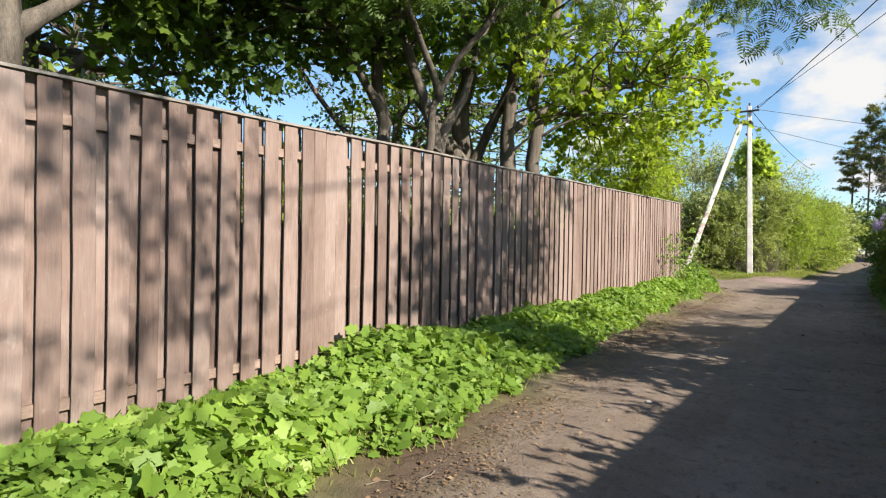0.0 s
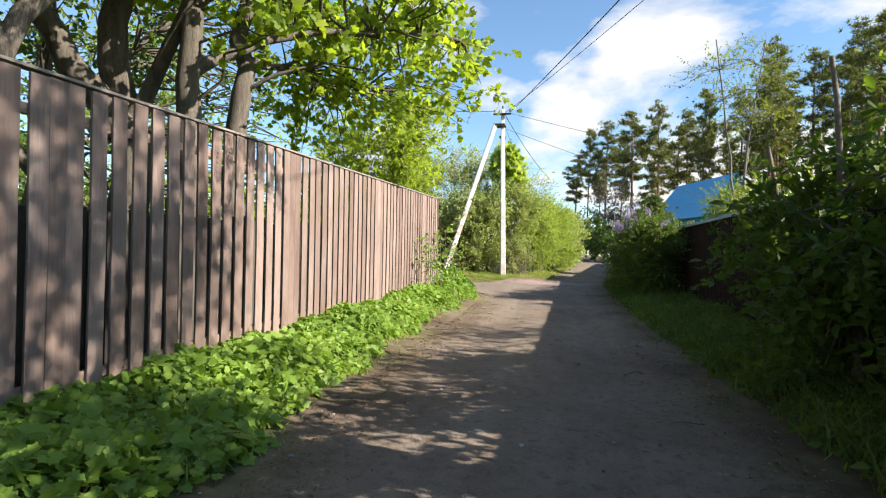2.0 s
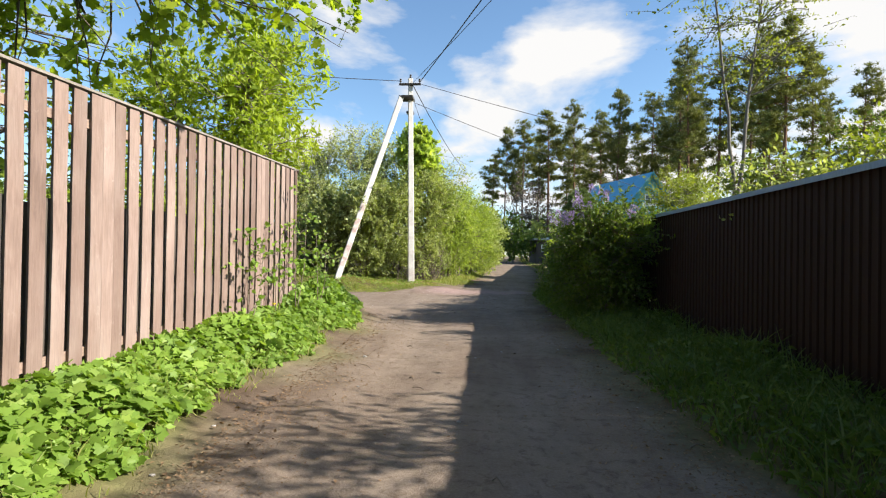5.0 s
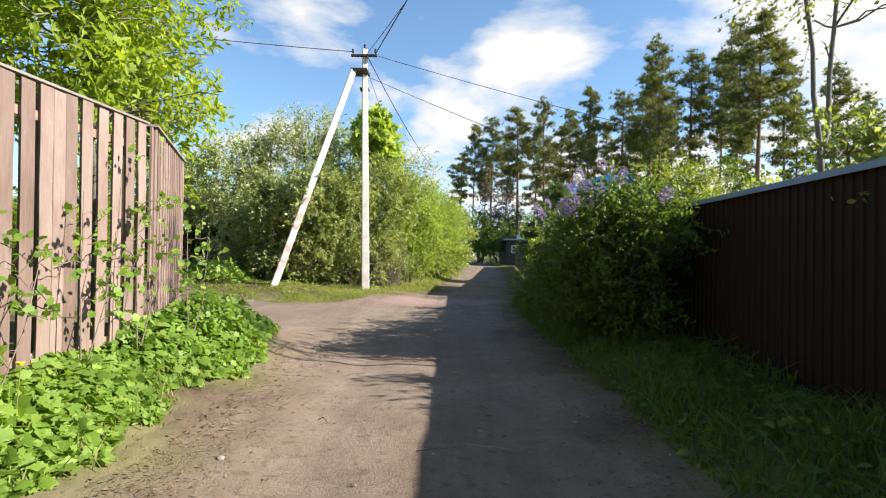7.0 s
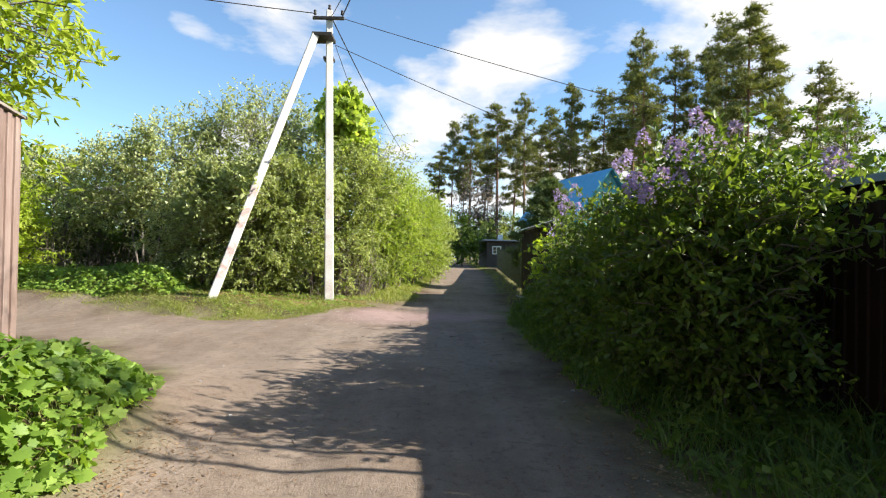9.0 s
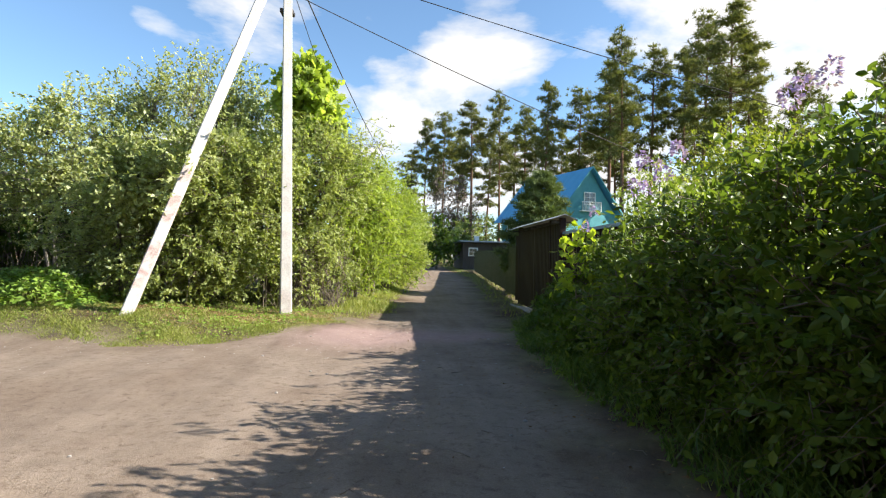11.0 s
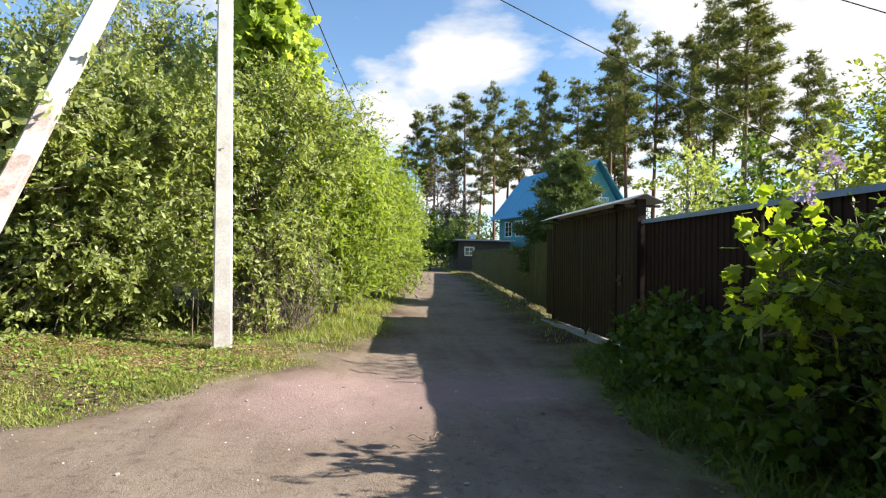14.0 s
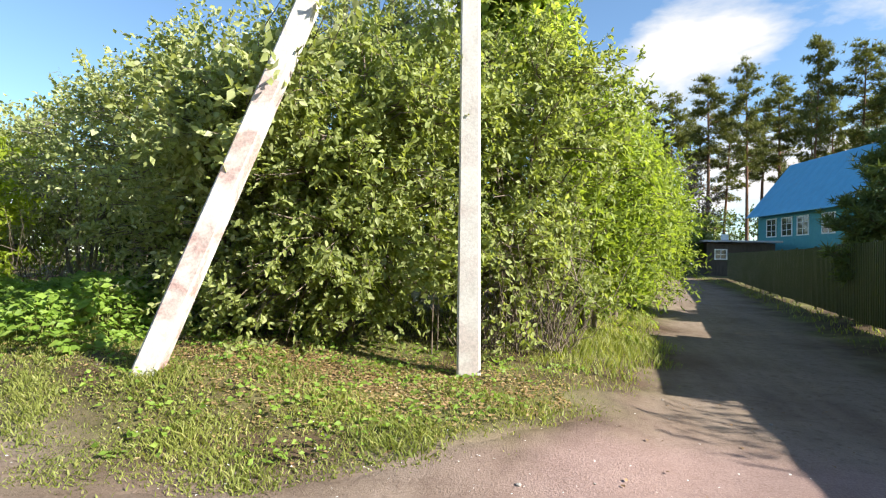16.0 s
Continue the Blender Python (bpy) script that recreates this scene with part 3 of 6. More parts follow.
far_x = [-1500, -700, -300, -150, -80, -50, -34, -24, -18]
xs = np.concatenate([far_x, np.arange(-14, 7, 0.2), [8, 10, 13, 18, 26, 40, 60, 90, 150, 300, 700, 1500]])
ys = np.concatenate([[-1500, -600, -250, -100, -50, -25, -14], np.arange(-8, 48, 0.2), np.arange(48, 100, 0.8), [104, 110, 120, 140, 180, 260, 450, 900, 2500]])
tagged(put("ground", sheet(xs, ys, "ground", lambda x, y: g(x, y) - 0.07 * smooth(0.0, 0.3, road_depth(x, y)))),
       "uneven brown earth with thin turf and leaf litter", "ground", kind="structure")
rx = np.arange(-22, 5.2, 0.14)
ry = np.concatenate([np.arange(-10, 44, 0.14), np.arange(44, 100, 0.5)])
tagged(put("road", sheet(rx, ry, "road", lambda x, y: g(x, y) - 0.06 * smooth(0.02, -0.3, road_depth(x, y)), lambda c: road_depth(c[:, 0], c[:, 1]) > -0.35)),
       "trodden grey-brown dirt lane with grit and reddish fill", "road", kind="structure")


# ---- board fence ----
FX = -4.0


def fence_top(y):
    return 2.212 + 0.0232 * y


def fence_low(y):
    return -0.06 + 0.0262 * min(y, 14)


def plank_mesh(w, h, seed):
    r = random.Random(seed)
    bm = bmesh.new()
    rows = 6
    rings = []
    for i in range(rows + 1):
        s = i / rows
        bow = 0.006 * math.sin(s * 3.1 + r.random()) + r.uniform(-0.002, 0.002)
        cut = r.uniform(-0.008, 0.008)
        rings.append([bm.verts.new((x + bow * 0.6, y + bow, s * h + (cut if i in (0, rows) else 0))) for x, y in
                      ((0, -w / 2 + 0.003), (0.021, -w / 2), (0.024, -w / 2 + 0.004), (0.024, w / 2 - 0.004), (0.021, w / 2), (0, w / 2 - 0.003))])
    for a, b in zip(rings, rings[1:]):
        for k in range(6):
            bm.faces.new((a[k], a[(k + 1) % 6], b[(k + 1) % 6], b[k]))
    bm.faces.new(rings[0][::-1])
    bm.faces.new(rings[-1])
    bmesh.ops.recalc_face_normals(bm, faces=bm.faces[:])
    me = bpy.data.meshes.new("plank")
    bm.to_mesh(me)
    bm.free()
    me.materials.append(M_PLANK)
    return me


plank_kinds = {w: [plank_mesh(w, 2.24, 100 * i + int(w * 1000)) for i in range(8)] for w in (0.134, 0.118)}
fence = tagged(new("board_fence"), "brown-stained weathered vertical board fence with gaps and grey cap rail", "fence")
frand = random.Random(5)


def add_plank(y, lean=0.0, back=0.0):
    low, top = fence_low(y), fence_top(y)
    me = frand.choice(plank_kinds[0.134])
    m = pose(FX - back + frand.uniform(0, 0.005), y, low + (0.02 if back else 0.0), 0, lean * 0.5, frand.uniform(-1.2, 1.2)) @ pose(0, 0, 0, lean, 0, 0) @ Matrix.Diagonal((1, 1, (top - 0.02 - low) / 2.24, 1))
    put("plank", me, fence, m)


# boards stand close together at every post, in threes or fours, and apart between the posts
CLOSE = [(-6.0, 3), (-2.95, 3), (0.14, 3), (3.224, 4), (6.13, 3), (9.29, 3), (12.40, 3), (15.52, 3), (18.0, 0)]
POSTS = []
for (ya, na), (yb, nb) in zip(CLOSE, CLOSE[1:]):
    POSTS.append(ya + na * 0.0675)
    if ya < 5:
        add_plank(ya - 0.032, 0.0, 0.07)
    for i in range(na):
        add_plank(ya + 0.0675 + 0.135 * i, frand.uniform(-0.12, 0.12))
    y0, y1 = ya + na * 0.135, yb
    count = round((y1 - y0 - 0.06) / 0.195)
    pitch = (y1 - y0 - 0.06) / count
    for i in range(count):
        yc = y0 + 0.06 + 0.0675 + pitch * i + frand.uniform(-0.005, 0.005)
        if yc > 16.9:
            break
        add_plank(yc, frand.uniform(-0.3, 0.3))
        if yc < 5.6:      # a second row of boards behind the gaps
            add_plank(yc - 0.098 + frand.uniform(-0.006, 0.006), frand.uniform(-0.3, 0.3), 0.07)


def rail(name, z_of, x0, x1, h, mat, y0=-7.2, y1=16.95, label=""):
    bm = bmesh.new()
    n = 12
    rings = []
    for i in range(n + 1):
        yy = y0 + (y1 - y0) * i / n
        z = z_of(yy) + 0.006 * math.sin(yy * 1.7)
        rings.append([bm.verts.new((x, yy, zz)) for x, zz in ((x0, z - h / 2), (x1, z - h / 2), (x1, z + h / 2), (x0, z + h / 2))])
    for a, b in zip(rings, rings[1:]):
        for k in range(4):
            bm.faces.new((a[k], b[k], b[(k + 1) % 4], a[(k + 1) % 4]))
    bm.faces.new(rings[0])
    bm.faces.new(rings[-1][::-1])
    return part(name, bm, mat, fence, label)


rail("rail", lambda yy: fence_top(yy) - 0.255, FX - 0.045, FX - 0.004, 0.07, M_RAIL)
rail("rail", lambda yy: fence_low(yy) + 0.2, FX - 0.045, FX - 0.004, 0.075, M_RAIL)
rail("cap_rail", lambda yy: fence_top(yy) + 0.004, FX - 0.055, FX + 0.038, 0.02, M_CAP, label="grey weathered cap board")
for py in (*POSTS, 16.8):
    part("post", boxes((FX - 0.16, FX - 0.075, py - 0.04, py + 0.04, fence_low(py) - 0.25, fence_top(py) - 0.04)), M_RAIL, fence, bevel=0.006)

# the fence's return at the crossing, of closer boards
ret = tagged(new("board_fence"), "close-boarded brown fence end turning into the side lane", "fence")
A0, A1 = np.array((-3.99, 17.0)), np.array((-5.22, 20.1))
run = A1 - A0
rlen = float(np.linalg.norm(run))
rdir = run / rlen
rang = math.degrees(math.atan2(-rdir[0], rdir[1]))
cnt = int(rlen / 0.112)
for i in range(cnt):
    s = (i + 0.5) / cnt * rlen
    p = A0 + rdir * s
    low, top = 0.33 + 0.02 * s, 2.59 + 0.04 * s
    proud = 0.022 if i % 2 else 0.0
    m = pose(p[0] + proud, p[1], low, 0, 0, rang + frand.uniform(-1, 1)) @ Matrix.Diagonal((1, 1, (top - low) / 2.24, 1))
    put("plank", frand.choice(plank_kinds[0.118]), ret, m)
mret = pose(A0[0], A0[1], 0, 0, 0, rang)
for zz in (0.6, 2.35):
    part("rail", boxes((-0.05, -0.008, 0.03, rlen - 0.02, zz - 0.035, zz + 0.035)), M_RAIL, ret, m=mret)
bm = bmesh.new()
c0 = [bm.verts.new(v) for v in ((-0.06, 0.06, 2.6), (0.07, 0.06, 2.6), (0.07, 0.06, 2.625), (-0.06, 0.06, 2.625))]
c1 = [bm.verts.new((v[0], rlen + 0.02, v[1])) for v in ((-0.06, 2.735), (0.07, 2.735), (0.07, 2.76), (-0.06, 2.76))]
for k in range(4):
    bm.faces.new((c0[k], c1[k], c1[(k + 1) % 4], c0[(k + 1) % 4]))
bm.faces.new(c0)
bm.faces.new(c1[::-1])
part("cap_rail", bm, M_CAP, ret, m=mret)
part("post", boxes((-0.13, -0.055, 0.1, 0.18, 0.1, 2.5)), M_RAIL, ret, m=mret)
part("post", boxes((-0.13, -0.055, rlen - 0.12, rlen - 0.04, 0.1, 2.6)), M_RAIL, ret, m=mret)


# ---- profiled-sheet fences, gate ----
def sheet_profile(length, pitch, deep):
    """Points (along, out) of a trapezoid-ribbed sheet."""
    pts, s = [(0.0, 0.0)], 0.0
    while s + pitch <= length + 1e-6:
        pts += [(s + pitch * 0.54, 0.0), (s + pitch * 0.62, deep), (s + pitch * 0.92, deep), (s + pitch, 0.0)]
        s += pitch
    if pts[-1][0] < length - 0.004:
        pts.append((length, 0.0))
    return pts


def ribbed(length, z0, z1, pitch=0.2, deep=0.022, thick=0.0015):
    """A standing ribbed sheet along +y; its face towards -x."""
    bm = bmesh.new()
    prof = sheet_profile(length, pitch, deep)
    cols = []
    for s, d in prof:
        cols.append([bm.verts.new((x, s, z)) for x, z in ((-d, z0), (-d, z1), (thick - d, z1), (thick - d, z0))])
    for a, b in zip(cols, cols[1:]):
        for k in range(4):
            bm.faces.new((a[k], a[(k + 1) % 4], b[(k + 1) % 4], b[k]))
    return bm


WX = 2.35
brown = tagged(new("metal_fence"), "dark brown ribbed metal sheet fence with blue-grey capping", "fence")
yy = -9.0
while yy < 29.45:
    ln = min(1.2, 29.55 - yy)
    part("panel", ribbed(ln - 0.003, 0.0, 2.07, 0.119, 0.018), M_BROWN, brown, m=pose(WX + 0.02, yy, 0))
    yy += 1.2
for py in np.arange(-8.9, 29.1, 2.4):
    part("post", boxes((WX + 0.05, WX + 0.11, py - 0.03, py + 0.03, -0.1, 2.06)), M_BROWN, brown)
bm = boxes((WX - 0.035, WX + 0.075, -9.0, 29.55, 2.072, 2.1), (WX - 0.04, WX - 0.036, -9.0, 29.55, 2.04, 2.1))
part("capping", bm, M_BLUECAP, brown, "blue-grey folded sheet capping")
for zz in (0.5, 1.7):
    part("rail", boxes((WX + 0.024, WX + 0.048, -9, 29.55, zz - 0.02, zz + 0.02)), M_BROWN, brown)

GX = 2.28
gate = tagged(new("entrance_gate"), "olive-brown ribbed sliding gate and wicket under a small tin roof", "gate")
for a, b in ((30.36, 32.07), (32.07, 33.86)):
    part("gate_leaf", ribbed(b - a, 0.125, 2.3, 0.135, 0.018), M_GATE, gate, m=pose(GX, a, 0))
wicket = part("wicket_door", ribbed(0.72, 0.125, 2.3, 0.135, 0.018), M_GATE, gate, m=pose(GX, 29.64, 0))
part("handle", boxes((-0.07, -0.025, 0.5, 0.62, 1.14, 1.165), (-0.035, -0.02, 0.48, 0.63, 1.06, 1.24)), M_DARKSTEEL, wicket, "dark steel lever handle", bevel=0.004)
for py in (29.61, 30.4, 33.86):
    part("gate_post", boxes((GX - 0.03, GX + 0.11, py - 0.055, py + 0.055, -0.05, 2.42)), M_BROWN, gate, bevel=0.006)
part("side_panel", ribbed(0.6, 0.2, 2.2, 0.135, 0.018), M_GATE, gate, m=pose(GX + 0.02, 33.92, 0))
part("lintel", boxes((GX - 0.02, GX + 0.08, 29.6, 33.9, 2.305, 2.38)), M_DARKSTEEL, gate)
bm = bmesh.new()
ridge = [(-0.24, 2.38), (0.06, 2.49), (0.36, 2.36)]
for y0, y1 in ((29.46, 30.6), (30.58, 32.3), (32.28, 34.15)):
    vs = []
    for px, pz in ridge:
        vs.append([bm.verts.new((GX + px, yv, pz + dz)) for yv in (y0, y1) for dz in (0, 0.012)])
    for a, b in zip(vs, vs[1:]):
        bm.faces.new((a[0], a[2], b[2], b[0]))
        bm.faces.new((a[1], b[1], b[3], a[3]))
        bm.faces.new((a[0], b[0], b[1], a[1]))
        bm.faces.new((a[2], a[3], b[3], b[2]))
    bm.faces.new((vs[0][0], vs[0][1], vs[0][3], vs[0][2]))
    bm.faces.new((vs[2][0], vs[2][2], vs[2][3], vs[2][1]))
part("gate_roof", bm, M_TIN, gate, "grey tin saddle roof")
for py in np.arange(29.62, 34.1, 0.72):
    part("roof_rafter", boxes((GX - 0.2, GX + 0.36, py - 0.02, py + 0.02, 2.30, 2.338)), M_SHED, gate)
bm = boxes((GX - 0.3, GX + 0.1, 30.2, 34.0, 0.0, 0.11))
tagged(part("gate_sill", bm, M_SILL, None, bevel=0.02), "worn pale concrete sill under the sliding gate", "sill")
tagged(part("gate_stop", boxes((GX - 0.2, GX - 0.16, 31.3, 31.34, 0.1, 0.3)), M_DARKSTEEL, None, bevel=0.006), "short rusty steel gate stop set in concrete", "post")

green = tagged(new("metal_fence"), "dark green ribbed metal sheet fence without capping", "fence")
G0, G1 = np.array((2.45, 34.4)), np.array((4.9, 63.5))
gl = float(np.linalg.norm(G1 - G0))
gang = math.degrees(math.atan2(-(G1 - G0)[0], (G1 - G0)[1]))
s = 0.0
k = 0
while s < gl:
    p = G0 + (G1 - G0) * s / gl
    base = gz(p[0], p[1])
    wob = (0.0, 0.8, -0.5, 0.4)[k % 4]
    h = 1.72 if s > 4.7 else 1.78
    part("panel", ribbed(1.17, 0.1, h, 0.117, 0.014), M_GREEN, green, m=pose(p[0], p[1], base, 0, 0, gang + wob))
    if k % 2 == 0:
        part("post", boxes((0.03, 0.09, -0.03, 0.03, -0.15, h + 0.04)), M_GREEN, green, m=pose(p[0], p[1], base, 0, 0, gang))
    s += 1.18
    k += 1

# low dark board screen added close behind the fence, to darken its gaps
screen = tagged(new("board_screen"), "low dark board screen added behind the fence gaps", "fence")
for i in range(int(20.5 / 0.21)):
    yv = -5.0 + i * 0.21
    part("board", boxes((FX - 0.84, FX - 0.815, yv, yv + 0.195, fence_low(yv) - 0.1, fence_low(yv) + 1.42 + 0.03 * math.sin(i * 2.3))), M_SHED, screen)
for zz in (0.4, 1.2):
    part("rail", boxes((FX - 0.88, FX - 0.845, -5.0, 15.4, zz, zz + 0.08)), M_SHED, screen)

# ---- house and shed ----
def window_unit(w, h, bars):
    """A window in the plane x = 0, facing -x, centred on the origin."""
    root = new("window")
    t = 0.09
    part("window_frame", boxes((-0.05, 0.0, -w / 2, -w / 2 + t, -h / 2, h / 2), (-0.05, 0.0, w / 2 - t, w / 2, -h / 2, h / 2), (-0.05, 0.0, -w / 2 + t, w / 2 - t, h / 2 - t, h / 2), (-0.05, 0.0, -w / 2 + t, w / 2 - t, -h / 2, -h / 2 + t)), M_WHITE, root, "white painted frame")
    specs = [(-0.04, -0.012, -0.02, 0.02, -h / 2 + t, h / 2 - t)]
    specs += [(-0.038, -0.014, -w / 2 + t, w / 2 - t, z - 0.018, z + 0.018) for z in bars]
    part("glazing_bar", boxes(*specs), M_WHITE, root)
    part("pane", boxes((-0.012, -0.006, -w / 2 + t, w / 2 - t, -h / 2 + t, h / 2 - t)), M_GLASS, root, "dark reflecting glass")
    return root


def under(child, parent, m):
    child.parent = parent
    child.matrix_basis = m
    return child


HA = 17.3
house = new("house")
house.matrix_basis = pose(13.1, 66.37, 0.42, 0, 0, HA)
HW, HL, EAVE, RIDGE = 6.5, 11.9, 5.45, 9.9     # local: x across (0 = road side), y away along the ridge
part("wall", boxes((0.25, HW - 0.25, 0.15, HL - 0.15, -0.5, EAVE)), M_TEAL, house, "teal painted board walls")
bm = bmesh.new()
for z in np.arange(0.5, EAVE, 0.16):
    box(bm, 0.225, 0.249, 0.15, HL - 0.15, z, z + 0.145)
    box(bm, 0.25, HW - 0.25, 0.125, 0.149, z, z + 0.145)
part("cladding", bm, M_TEAL, house)
bm = bmesh.new()
tri0 = [bm.verts.new(v) for v in ((0.2, 0.15, EAVE), (HW - 0.2, 0.15, EAVE), (HW / 2, 0.15, RIDGE - 0.15))]
tri1 = [bm.verts.new(v) for v in ((0.2, HL - 0.15, EAVE), (HW - 0.2, HL - 0.15, EAVE), (HW / 2, HL - 0.15, RIDGE - 0.15))]
bm.faces.new(tri0)
bm.faces.new(tri1[::-1])
for k in range(3):
    bm.faces.new((tri0[k], tri1[k], tri1[(k + 1) % 3], tri0[(k + 1) % 3]))
part("gable", bm, M_TEAL, house, "teal boarded gable")


def roof_slab(side):
    bm = bmesh.new()
    x_e, x_r = (-0.55, HW / 2) if side < 0 else (HW + 0.55, HW / 2)
    z_e = EAVE - 0.25
    n = 22
    rows = []
    for i in range(n + 1):
        yv = -0.35 + (HL + 0.7) * i / n
        up = 0.02 if i % 2 else 0.0
        rows.append([bm.verts.new(v) for v in ((x_e, yv, z_e + up), (x_r, yv, RIDGE + up), (x_r, yv, RIDGE - 0.07), (x_e, yv, z_e - 0.07))])
    for a, b in zip(rows, rows[1:]):
        for k in range(4):
            bm.faces.new((a[k], a[(k + 1) % 4], b[(k + 1) % 4], b[k]))
    bm.faces.new(rows[0])
    bm.faces.new(rows[-1][::-1])
    return part("roof", bm, M_ROOF, house, "blue painted sheet roof")


roof_slab(-1)
roof_slab(1)
for x0, x1 in ((-0.58, HW / 2), (HW + 0.58, HW / 2)):
    bm = bmesh.new()
    q = [(x0, -0.42, EAVE - 0.42), (x1, -0.42, RIDGE - 0.12), (x1, -0.42, RIDGE + 0.06), (x0, -0.42, EAVE - 0.24)]
    f = [bm.verts.new(v) for v in q]
    b = [bm.verts.new((v[0], -0.37, v[2])) for v in q]
    bm.faces.new(f)
    bm.faces.new(b[::-1])
    for k in range(4):
        bm.faces.new((f[k], b[k], b[(k + 1) % 4], f[(k + 1) % 4]))
    part("barge_board", bm, M_TEAL, house)
win = window_unit(1.4, 1.55, (0.24, -0.25))
for k, yv in enumerate((9.8, 7.75, 5.8, 3.0)):
    w_ob = win if k == 0 else copy_thing(win, pose(0, 0, 0))
    under(w_ob, house, pose(0.222, yv, 4.15))
gw = window_unit(1.3, 1.2, (0.1,))
under(gw, house, pose(HW / 2, 0.12, 6.95, 0, 0, 90))
bm = boxes((HW / 2 - 1.1, HW / 2 + 1.1, -0.3, 0.14, 5.72, 5.8))
for x in np.arange(HW / 2 - 1.05, HW / 2 + 1.06, 0.15):
    box(bm, x - 0.02, x + 0.02, -0.29, -0.25, 5.8, 6.55)
box(bm, HW / 2 - 1.1, HW / 2 + 1.1, -0.3, -0.24, 6.55, 6.62)
part("balcony_rail", bm, M_WHITE, house, "white slatted balcony rail")
tagged(house, "teal wooden cottage with steep blue roof and white windows", "house")

shed = new("garden_shed")
shed.matrix_basis = pose(4.77, 71.2, 0.25, 0, 0, 8) @ Matrix.Diagonal((1.13, 1.13, 1.13, 1))
part("wall", boxes((0, 4.4, 0, 3.2, 0, 2.55)), M_SHED, shed, "blackened boards")
bm = bmesh.new()
for x in np.arange(0.0, 4.4, 0.17):
    box(bm, x, x + 0.15, -0.025, -0.001, 0, 2.5)
part("cladding", bm, M_SHED, shed)
part("roof", boxes((-0.4, 4.7, -0.5, 3.5, 2.6, 2.72)), M_TIN, shed, "grey flat sheet roof", bevel=0.01)
part("chimney", boxes((1.35, 1.75, 1.0, 1.4, 2.73, 3.2)), M_WHITE, shed, "short whitewashed chimney", bevel=0.02)
sw = window_unit(0.85, 0.75, (0.0,))
under(sw, shed, pose(0.9, -0.03, 1.75, 0, 0, 90))
tagged(shed, "low dark board shed with flat roof and white window", "shed")


# ---- power pole with strut, wires ----
def taper_post(name, base, top, wb, wt, mat, parent, rz=0.0, label=""):
    base, top = Vector(base), Vector(top)
    up = (top - base).normalized()
    side = Vector((math.cos(radians(rz)), math.sin(radians(rz)), 0))
    side = (side - up * side.dot(up)).normalized()
    other = up.cross(side)
    bm = bmesh.new()
    rings = []
    for i in range(9):
        s = i / 8
        c = base.lerp(top, s)
        w = (wb + (wt - wb) * s) / 2
        ch = 0.18 * w
        corners = [(-w + ch, -w), (w - ch, -w), (w, -w + ch), (w, w - ch), (w - ch, w), (-w + ch, w), (-w, w - ch), (-w, -w + ch)]
        rings.append([bm.verts.new(c + side * a + other * b * 0.9) for a, b in corners])
    for a, b in zip(rings, rings[1:]):
        for k in range(8):
            bm.faces.new((a[k], a[(k + 1) % 8], b[(k + 1) % 8], b[k]))
    bm.faces.new(rings[0][::-1])
    bm.faces.new(rings[-1])
    return part(name, bm, mat, parent, label)


pole = tagged(new("utility_pole"), "pale whitewashed concrete power pole with slanting strut on grassy verge", "utility pole")
PB, PT = (-3.74, 29.25, 0.0), (-3.95, 29.6, 8.15)
taper_post("pole_shaft", PB, PT, 0.25, 0.17, M_CONCRETE, pole, rz=14, label="pale concrete with faded red paint marks")
taper_post("strut", (-6.2, 27.42, 0.15), (-4.24, 29.2, 7.3), 0.205, 0.195, M_CONCRETE_MARKED, pole, rz=20, label="slanting concrete strut")
part("crossarm", boxes((-4.38, -3.52, 29.44, 29.52, 7.86, 7.94)), M_DARKSTEEL, pole, bevel=0.006)
part("strut_bracket", boxes((-4.32, -3.78, 29.1, 29.72, 7.28, 7.37)), M_DARKSTEEL, pole, bevel=0.006)
part("clamp", boxes((-4.08, -3.8, 29.5, 29.78, 6.78, 6.86)), M_DARKSTEEL, pole, bevel=0.006)
for ix, iz in ((-4.32, 7.94), (-3.58, 7.94), (-3.95, 8.14)):
    bm = bmesh.new()
    for r, z0, z1 in ((0.012, 0, 0.08), (0.045, 0.06, 0.10), (0.03, 0.10, 0.14), (0.042, 0.14, 0.17)):
        bmesh.ops.create_cone(bm, cap_ends=True, segments=10, radius1=r, radius2=r * 0.9, depth=z1 - z0, matrix=pose(ix, 29.48 if ix != -3.95 else 29.6, iz + (z0 + z1) / 2))
    part("insulator", bm, M_DARKSTEEL, pole, "dark brown insulator")


def wire(name, a, b, sag, r, label):
    s = np.linspace(0, 1, 26)
    p = np.asarray(a)[None] + (np.asarray(b) - np.asarray(a))[None] * s[:, None]
    p[:, 2] -= sag * 4 * s * (1 - s)
    t = Tubes()
    t.add(p, np.full(26, r), 5)
    return tagged(put(name, t.mesh(name, M_DARKSTEEL)), label, "cable")


wire("overhead_cable", (-3.58, 29.55, 8.0), (11.2, -14.0, 8.3), 0.5, 0.017, "thick black insulated overhead cable above the lane")
wire("overhead_cable", (-3.95, 29.6, 7.9), (13.4, -14.0, 8.0), 0.62, 0.010, "thin dark overhead wire above the lane")
wire("overhead_cable", (-4.3, 29.55, 8.05), (-32.0, 20.0, 8.4), 0.45, 0.013, "dark overhead wire running over the side lane")
wire("overhead_cable", (-3.58, 29.6, 7.95), (10.9, 28.8, 4.1), 0.15, 0.010, "thin grey service wire over the gardens")
wire("overhead_cable", (-3.75, 29.6, 7.2), (7.3, 31.9, 3.6), 0.12, 0.010, "thin grey service wire descending into the garden")
